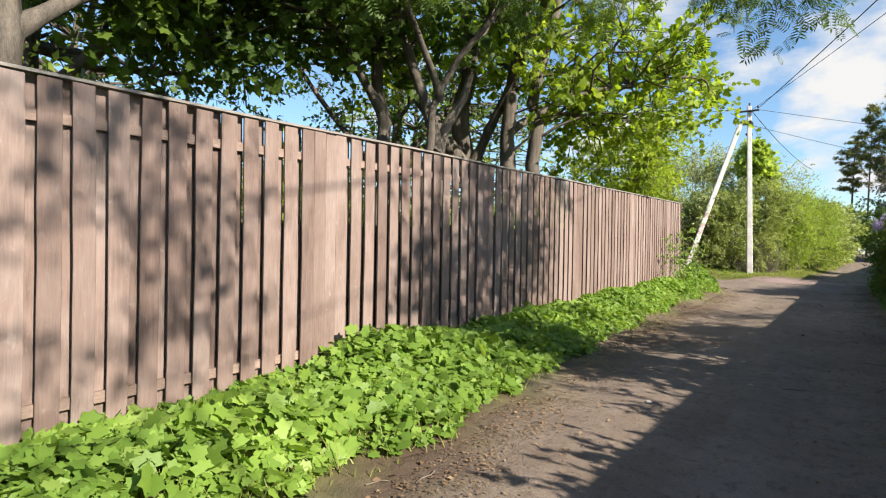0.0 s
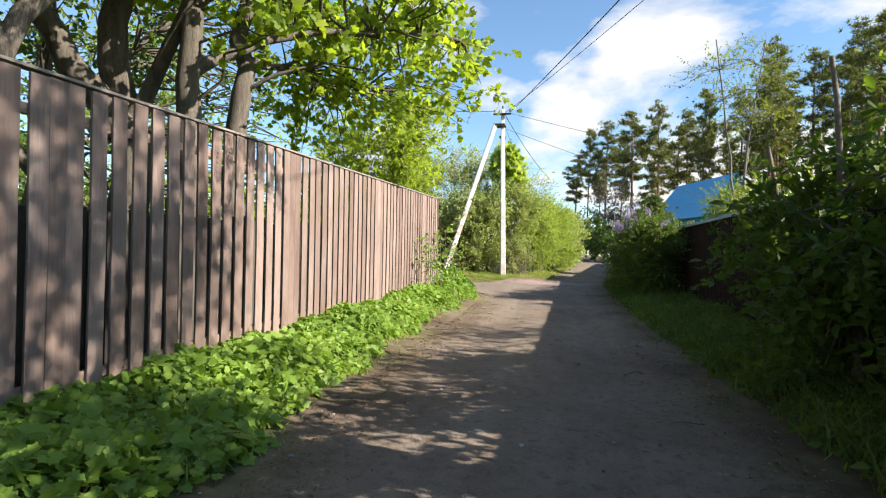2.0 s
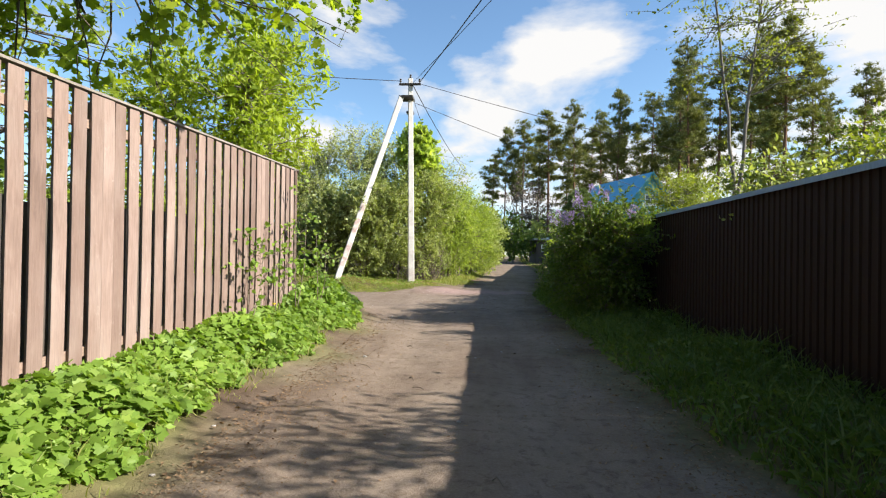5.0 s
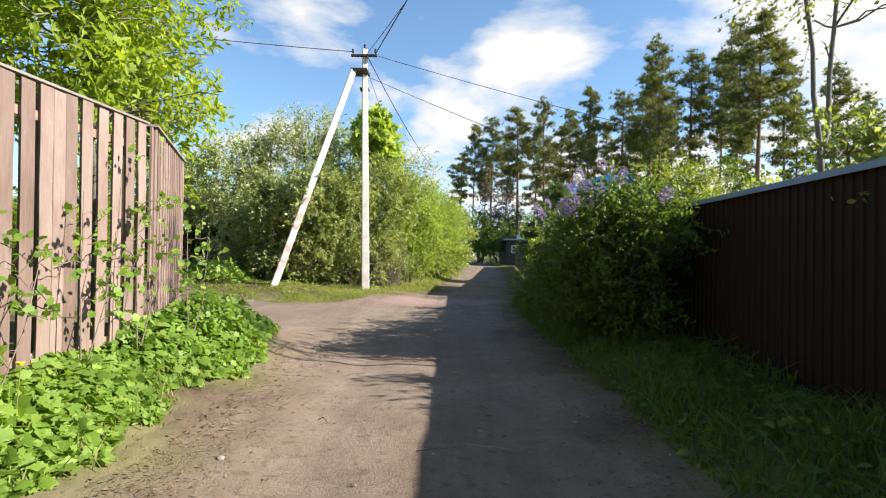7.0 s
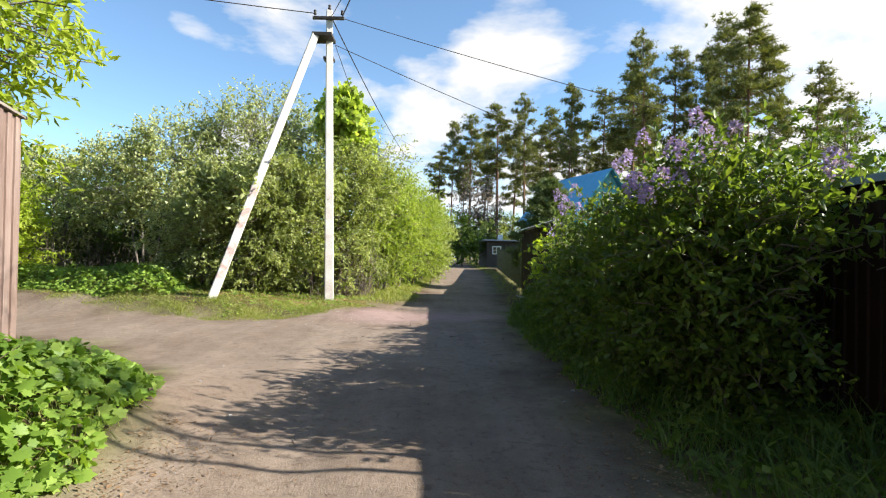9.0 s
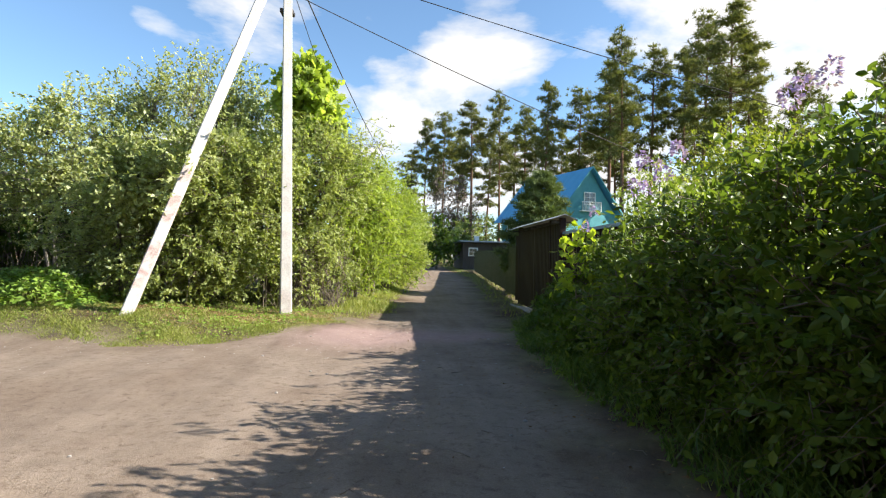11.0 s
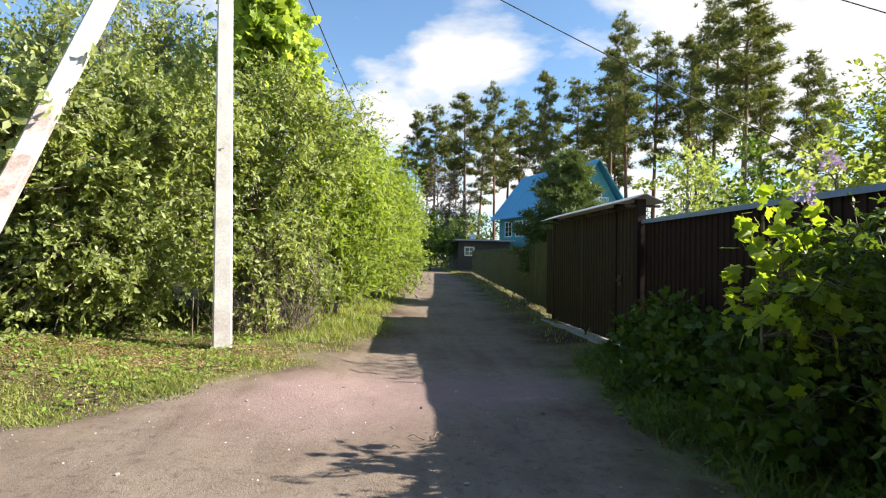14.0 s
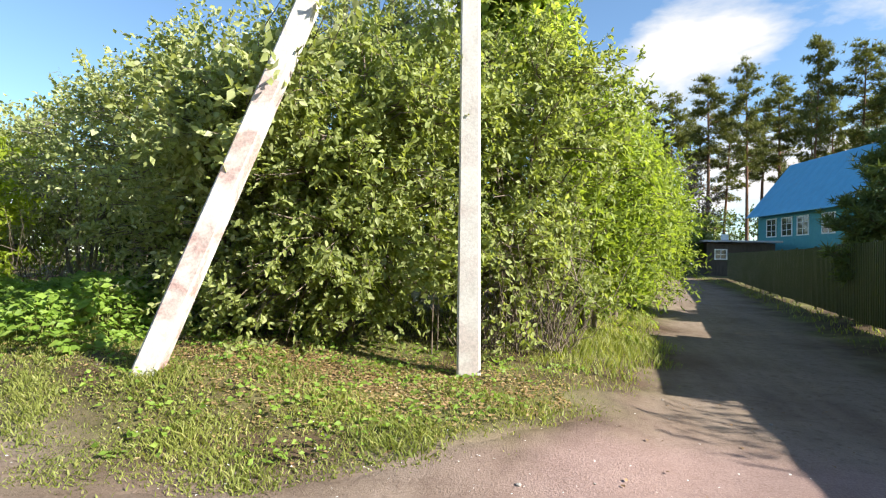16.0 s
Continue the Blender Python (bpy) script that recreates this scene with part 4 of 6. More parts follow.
wire("overhead_cable", (-3.9, 29.75, 8.0), (-2.5, 52.0, 7.8), 0.3, 0.017, "black drop cable descending behind the hedge")
wire("overhead_cable", (-3.85, 29.75, 7.4), (-3.4, 46.0, 5.6), 0.3, 0.009, "thin drop wire descending behind the hedge")


# ---- trees and shrubs behind the board fence ----
def trunk(base, *pts):
    x, y = base
    return [(x, y, gz(x, y) - 0.1), *pts]


plant("maple_tree", [(trunk((-6.35, 9.5), (-6.35, 9.5, 1.6), (-6.38, 9.5, 2.7), (-6.42, 9.45, 4.4), (-6.5, 9.1, 7.0)), 0.34, 0.13),
                     ([(-6.4, 9.45, 2.75), (-6.75, 8.9, 3.6), (-7.4, 7.9, 5.0), (-8.0, 6.9, 6.6)], 0.2, 0.09),
                     ([(-6.3, 9.5, 2.9), (-5.7, 9.5, 4.0), (-4.4, 8.9, 5.6), (-4.2, 8.6, 5.8), (-2.9, 8.4, 6.4)], 0.11, 0.04)],
      [(-5.8, 8.6, 6.6, 3.4, 3.2, 2.0), (-7.6, 6.2, 6.0, 3.0, 2.6, 2.2), (-4.0, 8.2, 5.6, 2.0, 2.0, 0.9)],
      "palmate", 0.115, M_LEAF_MAPLE, M_BARK, "old maple with dark furrowed trunk and fresh green leaves", "tree", subs=120, per_sub=6, per_shoot=9, shoot=0.5, shell=0.35, low_cut=3.5)
plant("maple_tree", [(trunk((-5.55, 9.5), (-5.5, 9.5, 1.5), (-5.45, 9.5, 3.0), (-5.4, 9.55, 4.4), (-5.2, 10.0, 7.0)), 0.24, 0.09),
                     ([(-5.43, 9.53, 3.55), (-4.7, 10.4, 4.3), (-3.6, 11.6, 4.7), (-2.6, 12.6, 4.9)], 0.08, 0.03)],
      [(-4.6, 11.0, 5.7, 2.6, 2.6, 1.5), (-3.2, 12.4, 4.7, 1.7, 2.2, 1.0), (-4.6, 9.3, 3.7, 0.7, 0.6, 0.5)],
      "palmate", 0.115, M_LEAF_MAPLE, M_BARK, "maple with mottled trunk and yellow-green leaves over the fence", "tree", subs=95, per_sub=5, per_shoot=9, shoot=0.5, shell=0.35, low_cut=3.2)
plant("maple_tree", [(trunk((-5.5, 10.5), (-5.5, 10.5, 1.5), (-5.45, 10.5, 3.0), (-5.45, 10.6, 4.6), (-5.2, 11.2, 7.0)), 0.23, 0.09),
                     ([(-5.45, 10.6, 4.0), (-5.7, 12.2, 4.5), (-5.8, 13.9, 4.7), (-5.2, 15.4, 4.9)], 0.07, 0.03)],
      [(-4.2, 13.2, 5.0, 2.2, 2.6, 1.5), (-5.4, 14.6, 4.0, 1.8, 2.0, 1.3), (-3.7, 15.4, 4.6, 1.3, 2.0, 1.1)],
      "palmate", 0.11, M_LEAF_MAPLE, M_BARK, "maple leaning over the fence with bright spring leaves", "tree", subs=90, per_sub=5, per_shoot=9, shoot=0.5, shell=0.35, low_cut=2.7)
plant("maple_tree", [(trunk((-6.15, 6.5), (-6.1, 6.5, 1.5), (-6.1, 6.5, 3.2), (-6.2, 6.4, 4.8), (-6.6, 6.2, 7.4)), 0.17, 0.07),
                     (trunk((-5.3, 6.95), (-5.25, 6.9, 1.5), (-5.25, 6.85, 2.8), (-5.5, 6.6, 4.0), (-5.9, 6.0, 5.6)), 0.15, 0.06),
                     ([(-5.25, 6.85, 2.7), (-5.1, 7.3, 3.6), (-4.9, 7.8, 5.0)], 0.1, 0.05),
                     ([(-6.1, 6.5, 3.4), (-6.0, 5.4, 4.3), (-5.8, 4.0, 5.0)], 0.08, 0.03)],
      [(-6.0, 5.2, 5.4, 2.0, 2.8, 1.5), (-7.2, 3.6, 5.0, 2.0, 2.4, 1.5), (-5.6, 7.4, 5.6, 1.6, 1.8, 1.2)],
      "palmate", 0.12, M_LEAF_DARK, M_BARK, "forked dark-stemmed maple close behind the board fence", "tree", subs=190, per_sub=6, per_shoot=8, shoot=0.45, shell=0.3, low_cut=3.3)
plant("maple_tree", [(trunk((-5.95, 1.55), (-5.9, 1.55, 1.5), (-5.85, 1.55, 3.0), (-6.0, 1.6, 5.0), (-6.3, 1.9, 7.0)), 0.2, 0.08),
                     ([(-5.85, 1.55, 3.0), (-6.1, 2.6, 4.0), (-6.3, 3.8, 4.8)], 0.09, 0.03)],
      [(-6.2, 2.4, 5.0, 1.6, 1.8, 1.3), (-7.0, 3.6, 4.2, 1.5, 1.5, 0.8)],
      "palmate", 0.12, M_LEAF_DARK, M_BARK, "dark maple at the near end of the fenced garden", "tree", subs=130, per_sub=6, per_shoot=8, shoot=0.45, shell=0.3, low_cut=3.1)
plant("rowan_tree", [(trunk((-5.2, 6.4), (-5.2, 6.4, 2.0), (-4.9, 6.5, 3.6), (-4.0, 6.7, 4.7), (-2.2, 7.3, 5.2), (-0.8, 8.2, 4.8)), 0.09, 0.015),
                     ([(-4.9, 6.5, 3.4), (-4.6, 5.2, 4.6), (-4.0, 4.2, 5.4)], 0.06, 0.02)],
      [(-2.4, 7.0, 4.9, 1.8, 1.4, 0.7), (-4.2, 4.8, 5.2, 1.6, 1.6, 0.9), (-0.95, 8.3, 4.5, 1.0, 0.8, 0.45)],
      "pinnate", 0.2, M_LEAF_DARK, M_BARK, "rowan with feathered leaves hanging over the lane", "tree", subs=72, per_sub=4, per_shoot=6, shoot=0.4, shell=0.3, low_cut=3.9, up=-0.1)
plant("lime_tree", [(trunk((-10.4, 11.6), (-10.4, 11.6, 3.0), (-10.3, 11.7, 5.0), (-10.6, 11.9, 9.5)), 0.24, 0.08),
                    ([(-10.4, 11.6, 2.6), (-11.2, 10.6, 4.2), (-12.4, 9.4, 6.5)], 0.13, 0.05),
                    ([(-10.35, 11.65, 3.4), (-9.4, 12.8, 5.2), (-8.6, 14.0, 7.0)], 0.12, 0.05)],
      [(-10.4, 11.6, 7.6, 4.2, 4.2, 3.4), (-9.0, 14.5, 5.8, 3.0, 3.0, 2.4)],
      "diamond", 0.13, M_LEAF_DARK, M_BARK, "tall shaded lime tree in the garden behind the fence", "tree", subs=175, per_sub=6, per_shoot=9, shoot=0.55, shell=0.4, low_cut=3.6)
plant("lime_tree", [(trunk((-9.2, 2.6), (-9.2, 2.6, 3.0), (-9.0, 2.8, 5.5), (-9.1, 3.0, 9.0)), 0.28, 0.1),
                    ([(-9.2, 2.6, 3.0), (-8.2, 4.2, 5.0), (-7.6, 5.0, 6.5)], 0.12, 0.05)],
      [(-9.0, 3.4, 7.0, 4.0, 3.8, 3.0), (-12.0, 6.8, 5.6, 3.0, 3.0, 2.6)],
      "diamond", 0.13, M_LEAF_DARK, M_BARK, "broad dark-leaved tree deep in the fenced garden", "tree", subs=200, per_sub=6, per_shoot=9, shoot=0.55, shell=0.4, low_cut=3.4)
plant("garden_tree", [(trunk((-14.5, 17.0), (-14.5, 17, 3), (-14.2, 17.2, 7)), 0.2, 0.07)],
      [(-14.5, 17.0, 5.2, 3.6, 4.0, 3.4), (-10.0, 18.6, 4.0, 2.6, 3.0, 2.6)],
      "diamond", 0.13, M_LEAF_WILLOW, M_BARK, "leafy garden tree behind the fence", "tree", subs=150, per_sub=6, per_shoot=9, shoot=0.6, shell=0.45)
plant("garden_tree", [(trunk((-17.5, 6.0), (-17.5, 6, 3), (-17.2, 6.2, 8)), 0.22, 0.07)],
      [(-17.5, 6.0, 6.0, 4.0, 5.0, 5.0)],
      "diamond", 0.15, M_LEAF_DARK, M_BARK, "tall dark garden tree behind the fence", "tree", subs=130, per_sub=6, per_shoot=9, shoot=0.6, shell=0.5)
for bx, by, h, r in ((-7.0, 2.0, 2.8, 1.5), (-7.4, 5.0, 2.5, 1.3), (-6.8, 12.6, 2.4, 1.5), (-6.5, 15.4, 2.6, 1.5), (-9.5, 7.8, 2.9, 1.9), (-11.0, 0.5, 3.4, 2.4), (-8.6, -2.4, 3.2, 2.0), (-13.0, 11.0, 3.4, 2.4)):
    plant("garden_shrub", [(trunk((bx, by), (bx, by, h * 0.6), (bx + 0.1, by, h)), 0.04, 0.015)],
          [(bx, by, h * 0.55 + 0.1, r, r, h * 0.5)], "diamond", 0.1, M_LEAF_WILLOW, M_TWIG, "low leafy shrub in the garden behind the fence", "shrub",
          subs=70, per_sub=6, per_shoot=8, shoot=0.4, shell=0.5, floor_z=gz(bx, by), twigs=0, sides=3, group="shrubs behind the board fence")
# small tree at the fence corner
plant("ash_leaf_maple", [(trunk((-5.9, 19.0), (-5.9, 19.0, 1.4), (-5.9, 19.1, 2.8), (-5.4, 19.4, 5.2)), 0.08, 0.025),
                         ([(-5.9, 19.0, 1.8), (-6.6, 18.6, 3.0), (-7.0, 18.4, 4.4)], 0.05, 0.02), ([(-5.9, 19.0, 2.4), (-5.4, 18.2, 3.6), (-5.0, 17.6, 4.6)], 0.05, 0.02)],
      [(-5.35, 19.5, 4.5, 1.1, 1.4, 1.7), (-6.6, 18.6, 4.2, 1.5, 1.7, 1.5), (-5.3, 17.8, 4.0, 0.9, 1.4, 1.1), (-6.2, 20.4, 3.2, 0.9, 1.0, 1.2), (-5.5, 20.6, 3.9, 0.8, 0.9, 1.2)],
      "narrow", 0.14, M_LEAF_LIME, M_BARK_GREY, "small ash-leaved maple with yellow-green leaves over the fence end", "tree", subs=230, per_sub=7, per_shoot=9, shoot=0.42, shell=0.3, low_cut=2.6)

for bx, by, h in ((-3.78, 14.9, 1.25), (-3.75, 15.7, 1.5), (-3.72, 16.4, 1.9), (-3.6, 17.1, 1.3)):
    z0 = gz(bx, by)
    plant("raspberry_cane", [([(bx, by, z0), (bx - 0.02, by, z0 + h * 0.5), (bx - 0.08, by + 0.1, z0 + h)], 0.008, 0.003), ([(bx, by, z0), (bx + 0.05, by + 0.2, z0 + h * 0.4), (bx, by + 0.4, z0 + h * 0.8)], 0.007, 0.003)],
          [(bx + 0.05, by + 0.1, z0 + h * 0.6, 0.18, 0.45, h * 0.42)], "lobed", 0.06, M_LEAF_WEED, M_TWIG, "thin raspberry canes climbing at the board fence", "shrub",
          subs=11, per_sub=3, per_shoot=3, shoot=0.2, shell=0.2, floor_z=z0, group="canes at the board fence")
for bx, by, h, r in ((-24, -6, 7, 4.5), (-23, 3, 6, 4), (-25, 11, 7, 4.5), (-22, 19, 5.5, 4), (-27, 25, 6, 4), (-17, -7, 6, 4), (-13, -6, 5, 3), (-34, 38, 6, 5), (-44, 48, 8, 6), (-24, 44, 6, 4.5), (-18, 40, 5.5, 3.5)):
    plant("garden_tree", [(trunk((bx, by), (bx, by, h * 0.5), (bx + 0.2, by, h * 0.9)), 0.14, 0.04)], [(bx, by, h * 0.62, r, r, h * 0.38), (bx, by, h * 0.3, r * 1.1, r, h * 0.3)],
          "diamond", 0.3, M_LEAF_DARK, M_BARK, "leafy tree at the far side of the fenced garden", "tree", subs=70, per_sub=6, per_shoot=9, shoot=0.9, shell=0.5, floor_z=0.0, twigs=0, sides=3, group="trees at the garden's far side")

# ---- hedge and trees round the pole ----
def hedge_bush(bx, by, h, rx_, ry_, mat, label, leaf="diamond", size=0.1, subs=110, name="hedge_shrub", stems=4, per_sub=8, lumps=None, bark=None, shell=0.62, per_shoot=9, stem_r=0.05):
    z0 = gz(bx, by)
    st = []
    for i in range(stems):
        a = i * 2.4 + bx
        ex, ey = bx + 0.45 * rx_ * math.cos(a), by + 0.45 * ry_ * math.sin(a)
        st.append(([(bx + 0.12 * math.cos(a), by + 0.12 * math.sin(a), z0 - 0.1), (bx + 0.2 * rx_ * math.cos(a), by + 0.2 * ry_ * math.sin(a), z0 + h * 0.35), (ex, ey, z0 + h * 0.75)], stem_r, stem_r * 0.3))
    crown = lumps or [(bx, by, z0 + h * 0.45, rx_, ry_, h * 0.46), (bx + 0.2 * rx_, by - 0.1 * ry_, z0 + h * 0.68, rx_ * 0.7, ry_ * 0.7, h * 0.32), (bx, by - 0.2 * ry_, z0 + h * 0.22, rx_ * 1.05, ry_, h * 0.24)]
    if lumps is None and by < 37:
        crown = [(bx, by, z0 + h * 0.5, rx_ * 0.55, ry_ * 0.55, h * 0.36)]
        for i in range(26):
            a, f = i * 2.4 + by, (i + 0.5) / 26
            wide = math.sqrt(max(0.12, 1 - (2.1 * f - 1.0) ** 2)) * (0.84 + 0.16 * rng.random())
            s = 0.26 + 0.3 * rng.random() ** 1.5
            crown.append((bx + rx_ * wide * math.cos(a), by + ry_ * wide * math.sin(a), z0 + 0.35 + (h - 0.7) * f, s * 1.3, s * 1.3, s * 0.85))
        if by < 32:      # boughs that hang out over the verge
            for i in range(16):
                s = 0.24 + 0.2 * rng.random()
                u = 1.7 * (i + rng.random()) / 16 - 0.85
                crown.append((bx + rx_ * u, by - ry_ * (1.02 - 0.25 * u * u + 0.18 * rng.random()), z0 + 0.25 + 0.62 * h * ((i * 7) % 16) / 16, s * 1.3, s, s * 0.8))
    return plant(name, st, crown, leaf, size, mat, bark or M_TWIG, label, "shrub" if "shrub" in name else "tree", subs=int(subs * (2.1 if by < 31.5 and bx > -8 else 1.35 if by < 40 else 0.8)), per_sub=per_sub, per_shoot=per_shoot + (2 if by < 32 else 0), shoot=0.33 if by < 32 else 0.42, shell=shell, twigs=0 if by > 34 else 4, sides=3,
                 floor_z=z0, group="overgrown hedge")


hedge_bush(-5.7, 30.1, 4.3, 1.7, 1.2, M_LEAF_HEDGE, "dense green shrub behind the power pole", subs=215, size=0.08, leaf="oval")
hedge_bush(-7.4, 30.2, 3.3, 1.4, 1.1, M_LEAF_APPLE, "grey-green shrub behind the strut", subs=115, size=0.075, leaf="oval")
hedge_bush(-3.6, 31.8, 4.9, 1.4, 1.2, M_LEAF_HEDGE, "dense green shrub beside the power pole", subs=200, size=0.085, leaf="oval")
hedge_bush(-2.75, 33.4, 4.5, 1.15, 1.5, M_LEAF_WILLOW, "bright green shrub at the lane's edge", leaf="narrow", size=0.125, subs=180)
hedge_bush(-2.4, 36.0, 4.7, 1.3, 1.6, M_LEAF_WILLOW, "bright green shrub at the lane's edge", leaf="narrow", size=0.125, subs=180)
hedge_bush(-5.0, 33.6, 5.6, 2.0, 1.6, M_LEAF_HEDGE, "tall green shrub in the overgrown hedge", subs=150)
hedge_bush(-1.9, 38.8, 4.6, 1.5, 2.0, M_LEAF_WILLOW, "bright green shrub at the lane's edge", leaf="narrow", size=0.11, subs=150)
hedge_bush(-1.6, 42.8, 4.4, 1.5, 2.4, M_LEAF_WILLOW, "bright green shrub at the lane's edge", leaf="narrow", size=0.12, subs=140)
hedge_bush(-1.5, 48.0, 4.8, 1.6, 3.0, M_LEAF_HEDGE, "green shrub along the lane", size=0.16, subs=110)
hedge_bush(-1.2, 55.0, 5.0, 1.7, 4.0, M_LEAF_HEDGE, "green shrub along the lane", size=0.2, subs=90)
hedge_bush(-1.0, 64.0, 5.5, 2.0, 5.0, M_LEAF_HEDGE, "green shrub along the lane", size=0.24, subs=90)
hedge_bush(-7.4, 33.2, 6.2, 2.0, 1.7, M_LEAF_APPLE, "old apple tree in thin leaf and blossom", name="apple_tree", size=0.085, subs=230, per_sub=6, bark=M_BARK_GREY,
           lumps=[(-7.2, 33.2, 4.8, 2.2, 1.6, 1.7), (-6.5, 33.3, 6.3, 1.0, 0.9, 1.1), (-8.5, 33.3, 5.8, 1.1, 1.0, 1.1), (-7.4, 33.0, 6.4, 0.6, 0.6, 0.8)])
hedge_bush(-10.2, 32.4, 5.2, 2.4, 1.9, M_LEAF_APPLE, "grey-green apple tree with pale blossom", name="apple_tree", size=0.09, subs=190, bark=M_BARK_GREY,
           lumps=[(-10.0, 31.8, 3.8, 2.3, 1.5, 1.2), (-9.4, 32.4, 4.7, 1.6, 1.4, 1.2), (-8.4, 30.9, 3.5, 1.4, 0.8, 0.9), (-10.8, 30.9, 3.2, 1.7, 0.9, 0.9)])
hedge_bush(-13.6, 33.0, 4.6, 2.2, 1.9, M_LEAF_APPLE, "grey-green apple tree with pale blossom", name="apple_tree", size=0.095, subs=140, bark=M_BARK_GREY,
           lumps=[(-13.6, 32.8, 3.2, 2.3, 1.8, 1.5), (-15.0, 33.4, 3.0, 1.8, 1.6, 1.4)])
# added dark-leaved backing: gives the hollow under the apple trees its deep shade
hedge_bush(-9.2, 34.6, 3.6, 2.4, 1.0, M_LEAF_DARK, "dense dark-leaved shrub added as shade backing behind the apple trees", size=0.12, subs=150)
hedge_bush(-13.0, 35.2, 3.4, 2.4, 1.0, M_LEAF_DARK, "dense dark-leaved shrub added as shade backing behind the apple trees", size=0.12, subs=150)
hedge_bush(-17.0, 33.5, 4.0, 2.2, 2.0, M_LEAF_WILLOW, "leafy shrub beside the side lane", size=0.11, subs=110)
hedge_bush(-13.0, 29.8, 3.4, 1.5, 1.1, M_LEAF_LIME, "yellow-green shrub at the side lane", leaf="narrow", size=0.12, subs=120)
hedge_bush(-15.5, 29.8, 2.6, 2.0, 1.0, M_LEAF_LIME, "yellow-green shrub at the side lane", leaf="narrow", size=0.12, subs=110)
hedge_bush(-21.0, 33.0, 4.2, 3.0, 2.4, M_LEAF_WILLOW, "leafy shrub beside the side lane", size=0.13, subs=110)
hedge_bush(-28.0, 36.0, 4.6, 4.0, 3.0, M_LEAF_WILLOW, "leafy shrub far along the side lane", size=0.16, subs=110)
hedge_bush(-12.0, 27.0 + 12, 5.0, 4.0, 2.5, M_LEAF_HEDGE, "tall green shrub in the overgrown hedge", size=0.13, subs=120)
hedge_bush(-4.1, 33.3, 7.1, 0.8, 0.8, M_LEAF_YOUNG, "young lime-green maple rising above the hedge", name="maple_tree", leaf="palmate", size=0.16, subs=60, bark=M_BARK_GREY,
           lumps=[(-4.1, 33.2, 6.2, 0.55, 0.5, 0.95), (-3.75, 33.5, 5.2, 0.4, 0.4, 0.6)])
hedge_bush(-5.9, 36.5, 7.2, 1.6, 1.5, M_LEAF_APPLE, "thin-crowned tree behind the hedge", name="apple_tree", size=0.09, subs=110, bark=M_BARK_GREY,
           lumps=[(-5.9, 36.5, 5.9, 1.7, 1.5, 1.5), (-2.6, 38.0, 5.2, 1.2, 1.6, 1.1)])

hedge_bush(-7.2, 29.7, 3.4, 0.8, 0.7, M_LEAF_APPLE, "thin pale-leaved shrub beside the strut", size=0.1, subs=34, stems=3, shell=0.3, lumps=[(-6.7, 28.9, 2.9, 0.85, 0.7, 0.7), (-5.5, 28.2, 2.75, 0.4, 0.35, 0.45), (-5.2, 28.5, 3.7, 0.5, 0.4, 0.5)])
hedge_bush(-4.35, 30.1, 4.6, 0.5, 0.4, M_LEAF_HEDGE, "thin leafy shrub against the power pole", size=0.08, subs=14, stems=2, stem_r=0.008, shell=0.3, lumps=[(-4.2, 29.75, 1.7, 0.45, 0.35, 1.1), (-4.2, 29.7, 3.6, 0.5, 0.4, 1.0)])

# dead brushwood in the hedge
brush = Tubes()
for _ in range(400):
    if rng.random() < 0.3:
        a = np.array([rng.uniform(-4.3, -2.8), rng.uniform(30.7, 31.6), 0])
    else:
        a = np.array([rng.uniform(-13.5, -6.5), rng.uniform(30.3, 32.2), 0])
    a[2] = gz(a[0], a[1])
    w = unit(rng.normal(0, 0.35, 3) + np.array([0, -0.1, 1.0]))
    l = rng.uniform(0.7, 2.1)
    brush.add(bend(a, a + w * l, 0.0, 0.06, 5), np.linspace(0.008, 0.002, 5), 4)
tagged(put("brushwood", brush.mesh("brushwood", M_TWIG)), "tangle of dry grey-brown twigs under the hedge", "brushwood", kind="stuff")

# ---- right side: shrubs in front of and behind the metal fence ----
plant("roadside_shrub", [([(1.75, 8.6, 0.0), (1.6, 8.6, 1.4), (1.5, 8.7, 3.0)], 0.05, 0.02), ([(1.9, 7.4, 0.0), (1.8, 7.3, 1.2), (1.9, 7.2, 2.2)], 0.05, 0.02),
                         ([(1.9, 5.8, 0.0), (1.9, 5.8, 1.6), (1.9, 5.6, 3.0)], 0.035, 0.008), ([(1.9, 9.4, 0.0), (1.5, 9.5, 1.2), (1.3, 9.6, 2.4)], 0.04, 0.02)],
      [(1.95, 8.4, 1.25, 0.95, 1.4, 1.25), (2.0, 5.5, 1.9, 1.0, 1.1, 1.8), (1.75, 9.3, 1.1, 0.85, 1.2, 1.1), (2.1, 5.5, 3.0, 1.0, 0.95, 0.9), (2.1, 7.0, 1.3, 1.0, 1.3, 1.3), (2.1, 4.2, 1.0, 0.9, 1.0, 1.0)],
      "oval", 0.1, M_LEAF_DARK, M_TWIG, "large dark overgrown shrub leaning over the lane's edge", "shrub", subs=330, per_sub=7, per_shoot=9, shoot=0.4, shell=0.35, floor_z=0.05)
plant("roadside_shrub", [([(1.95, 2.6, 0.0), (1.95, 2.6, 0.8), (2.0, 2.6, 1.6)], 0.04, 0.02), ([(2.0, 0.8, 0.0), (2.0, 0.8, 0.8), (2.1, 0.8, 1.6)], 0.04, 0.02)],
      [(2.0, 2.8, 0.95, 0.75, 1.3, 0.95), (2.1, 0.8, 0.95, 0.75, 1.5, 0.95)],
      "oval", 0.11, M_LEAF_DARK, M_TWIG, "large dark overgrown shrub against the metal fence", "shrub", subs=110, per_sub=6, per_shoot=8, shoot=0.4, shell=0.4, floor_z=0.05)


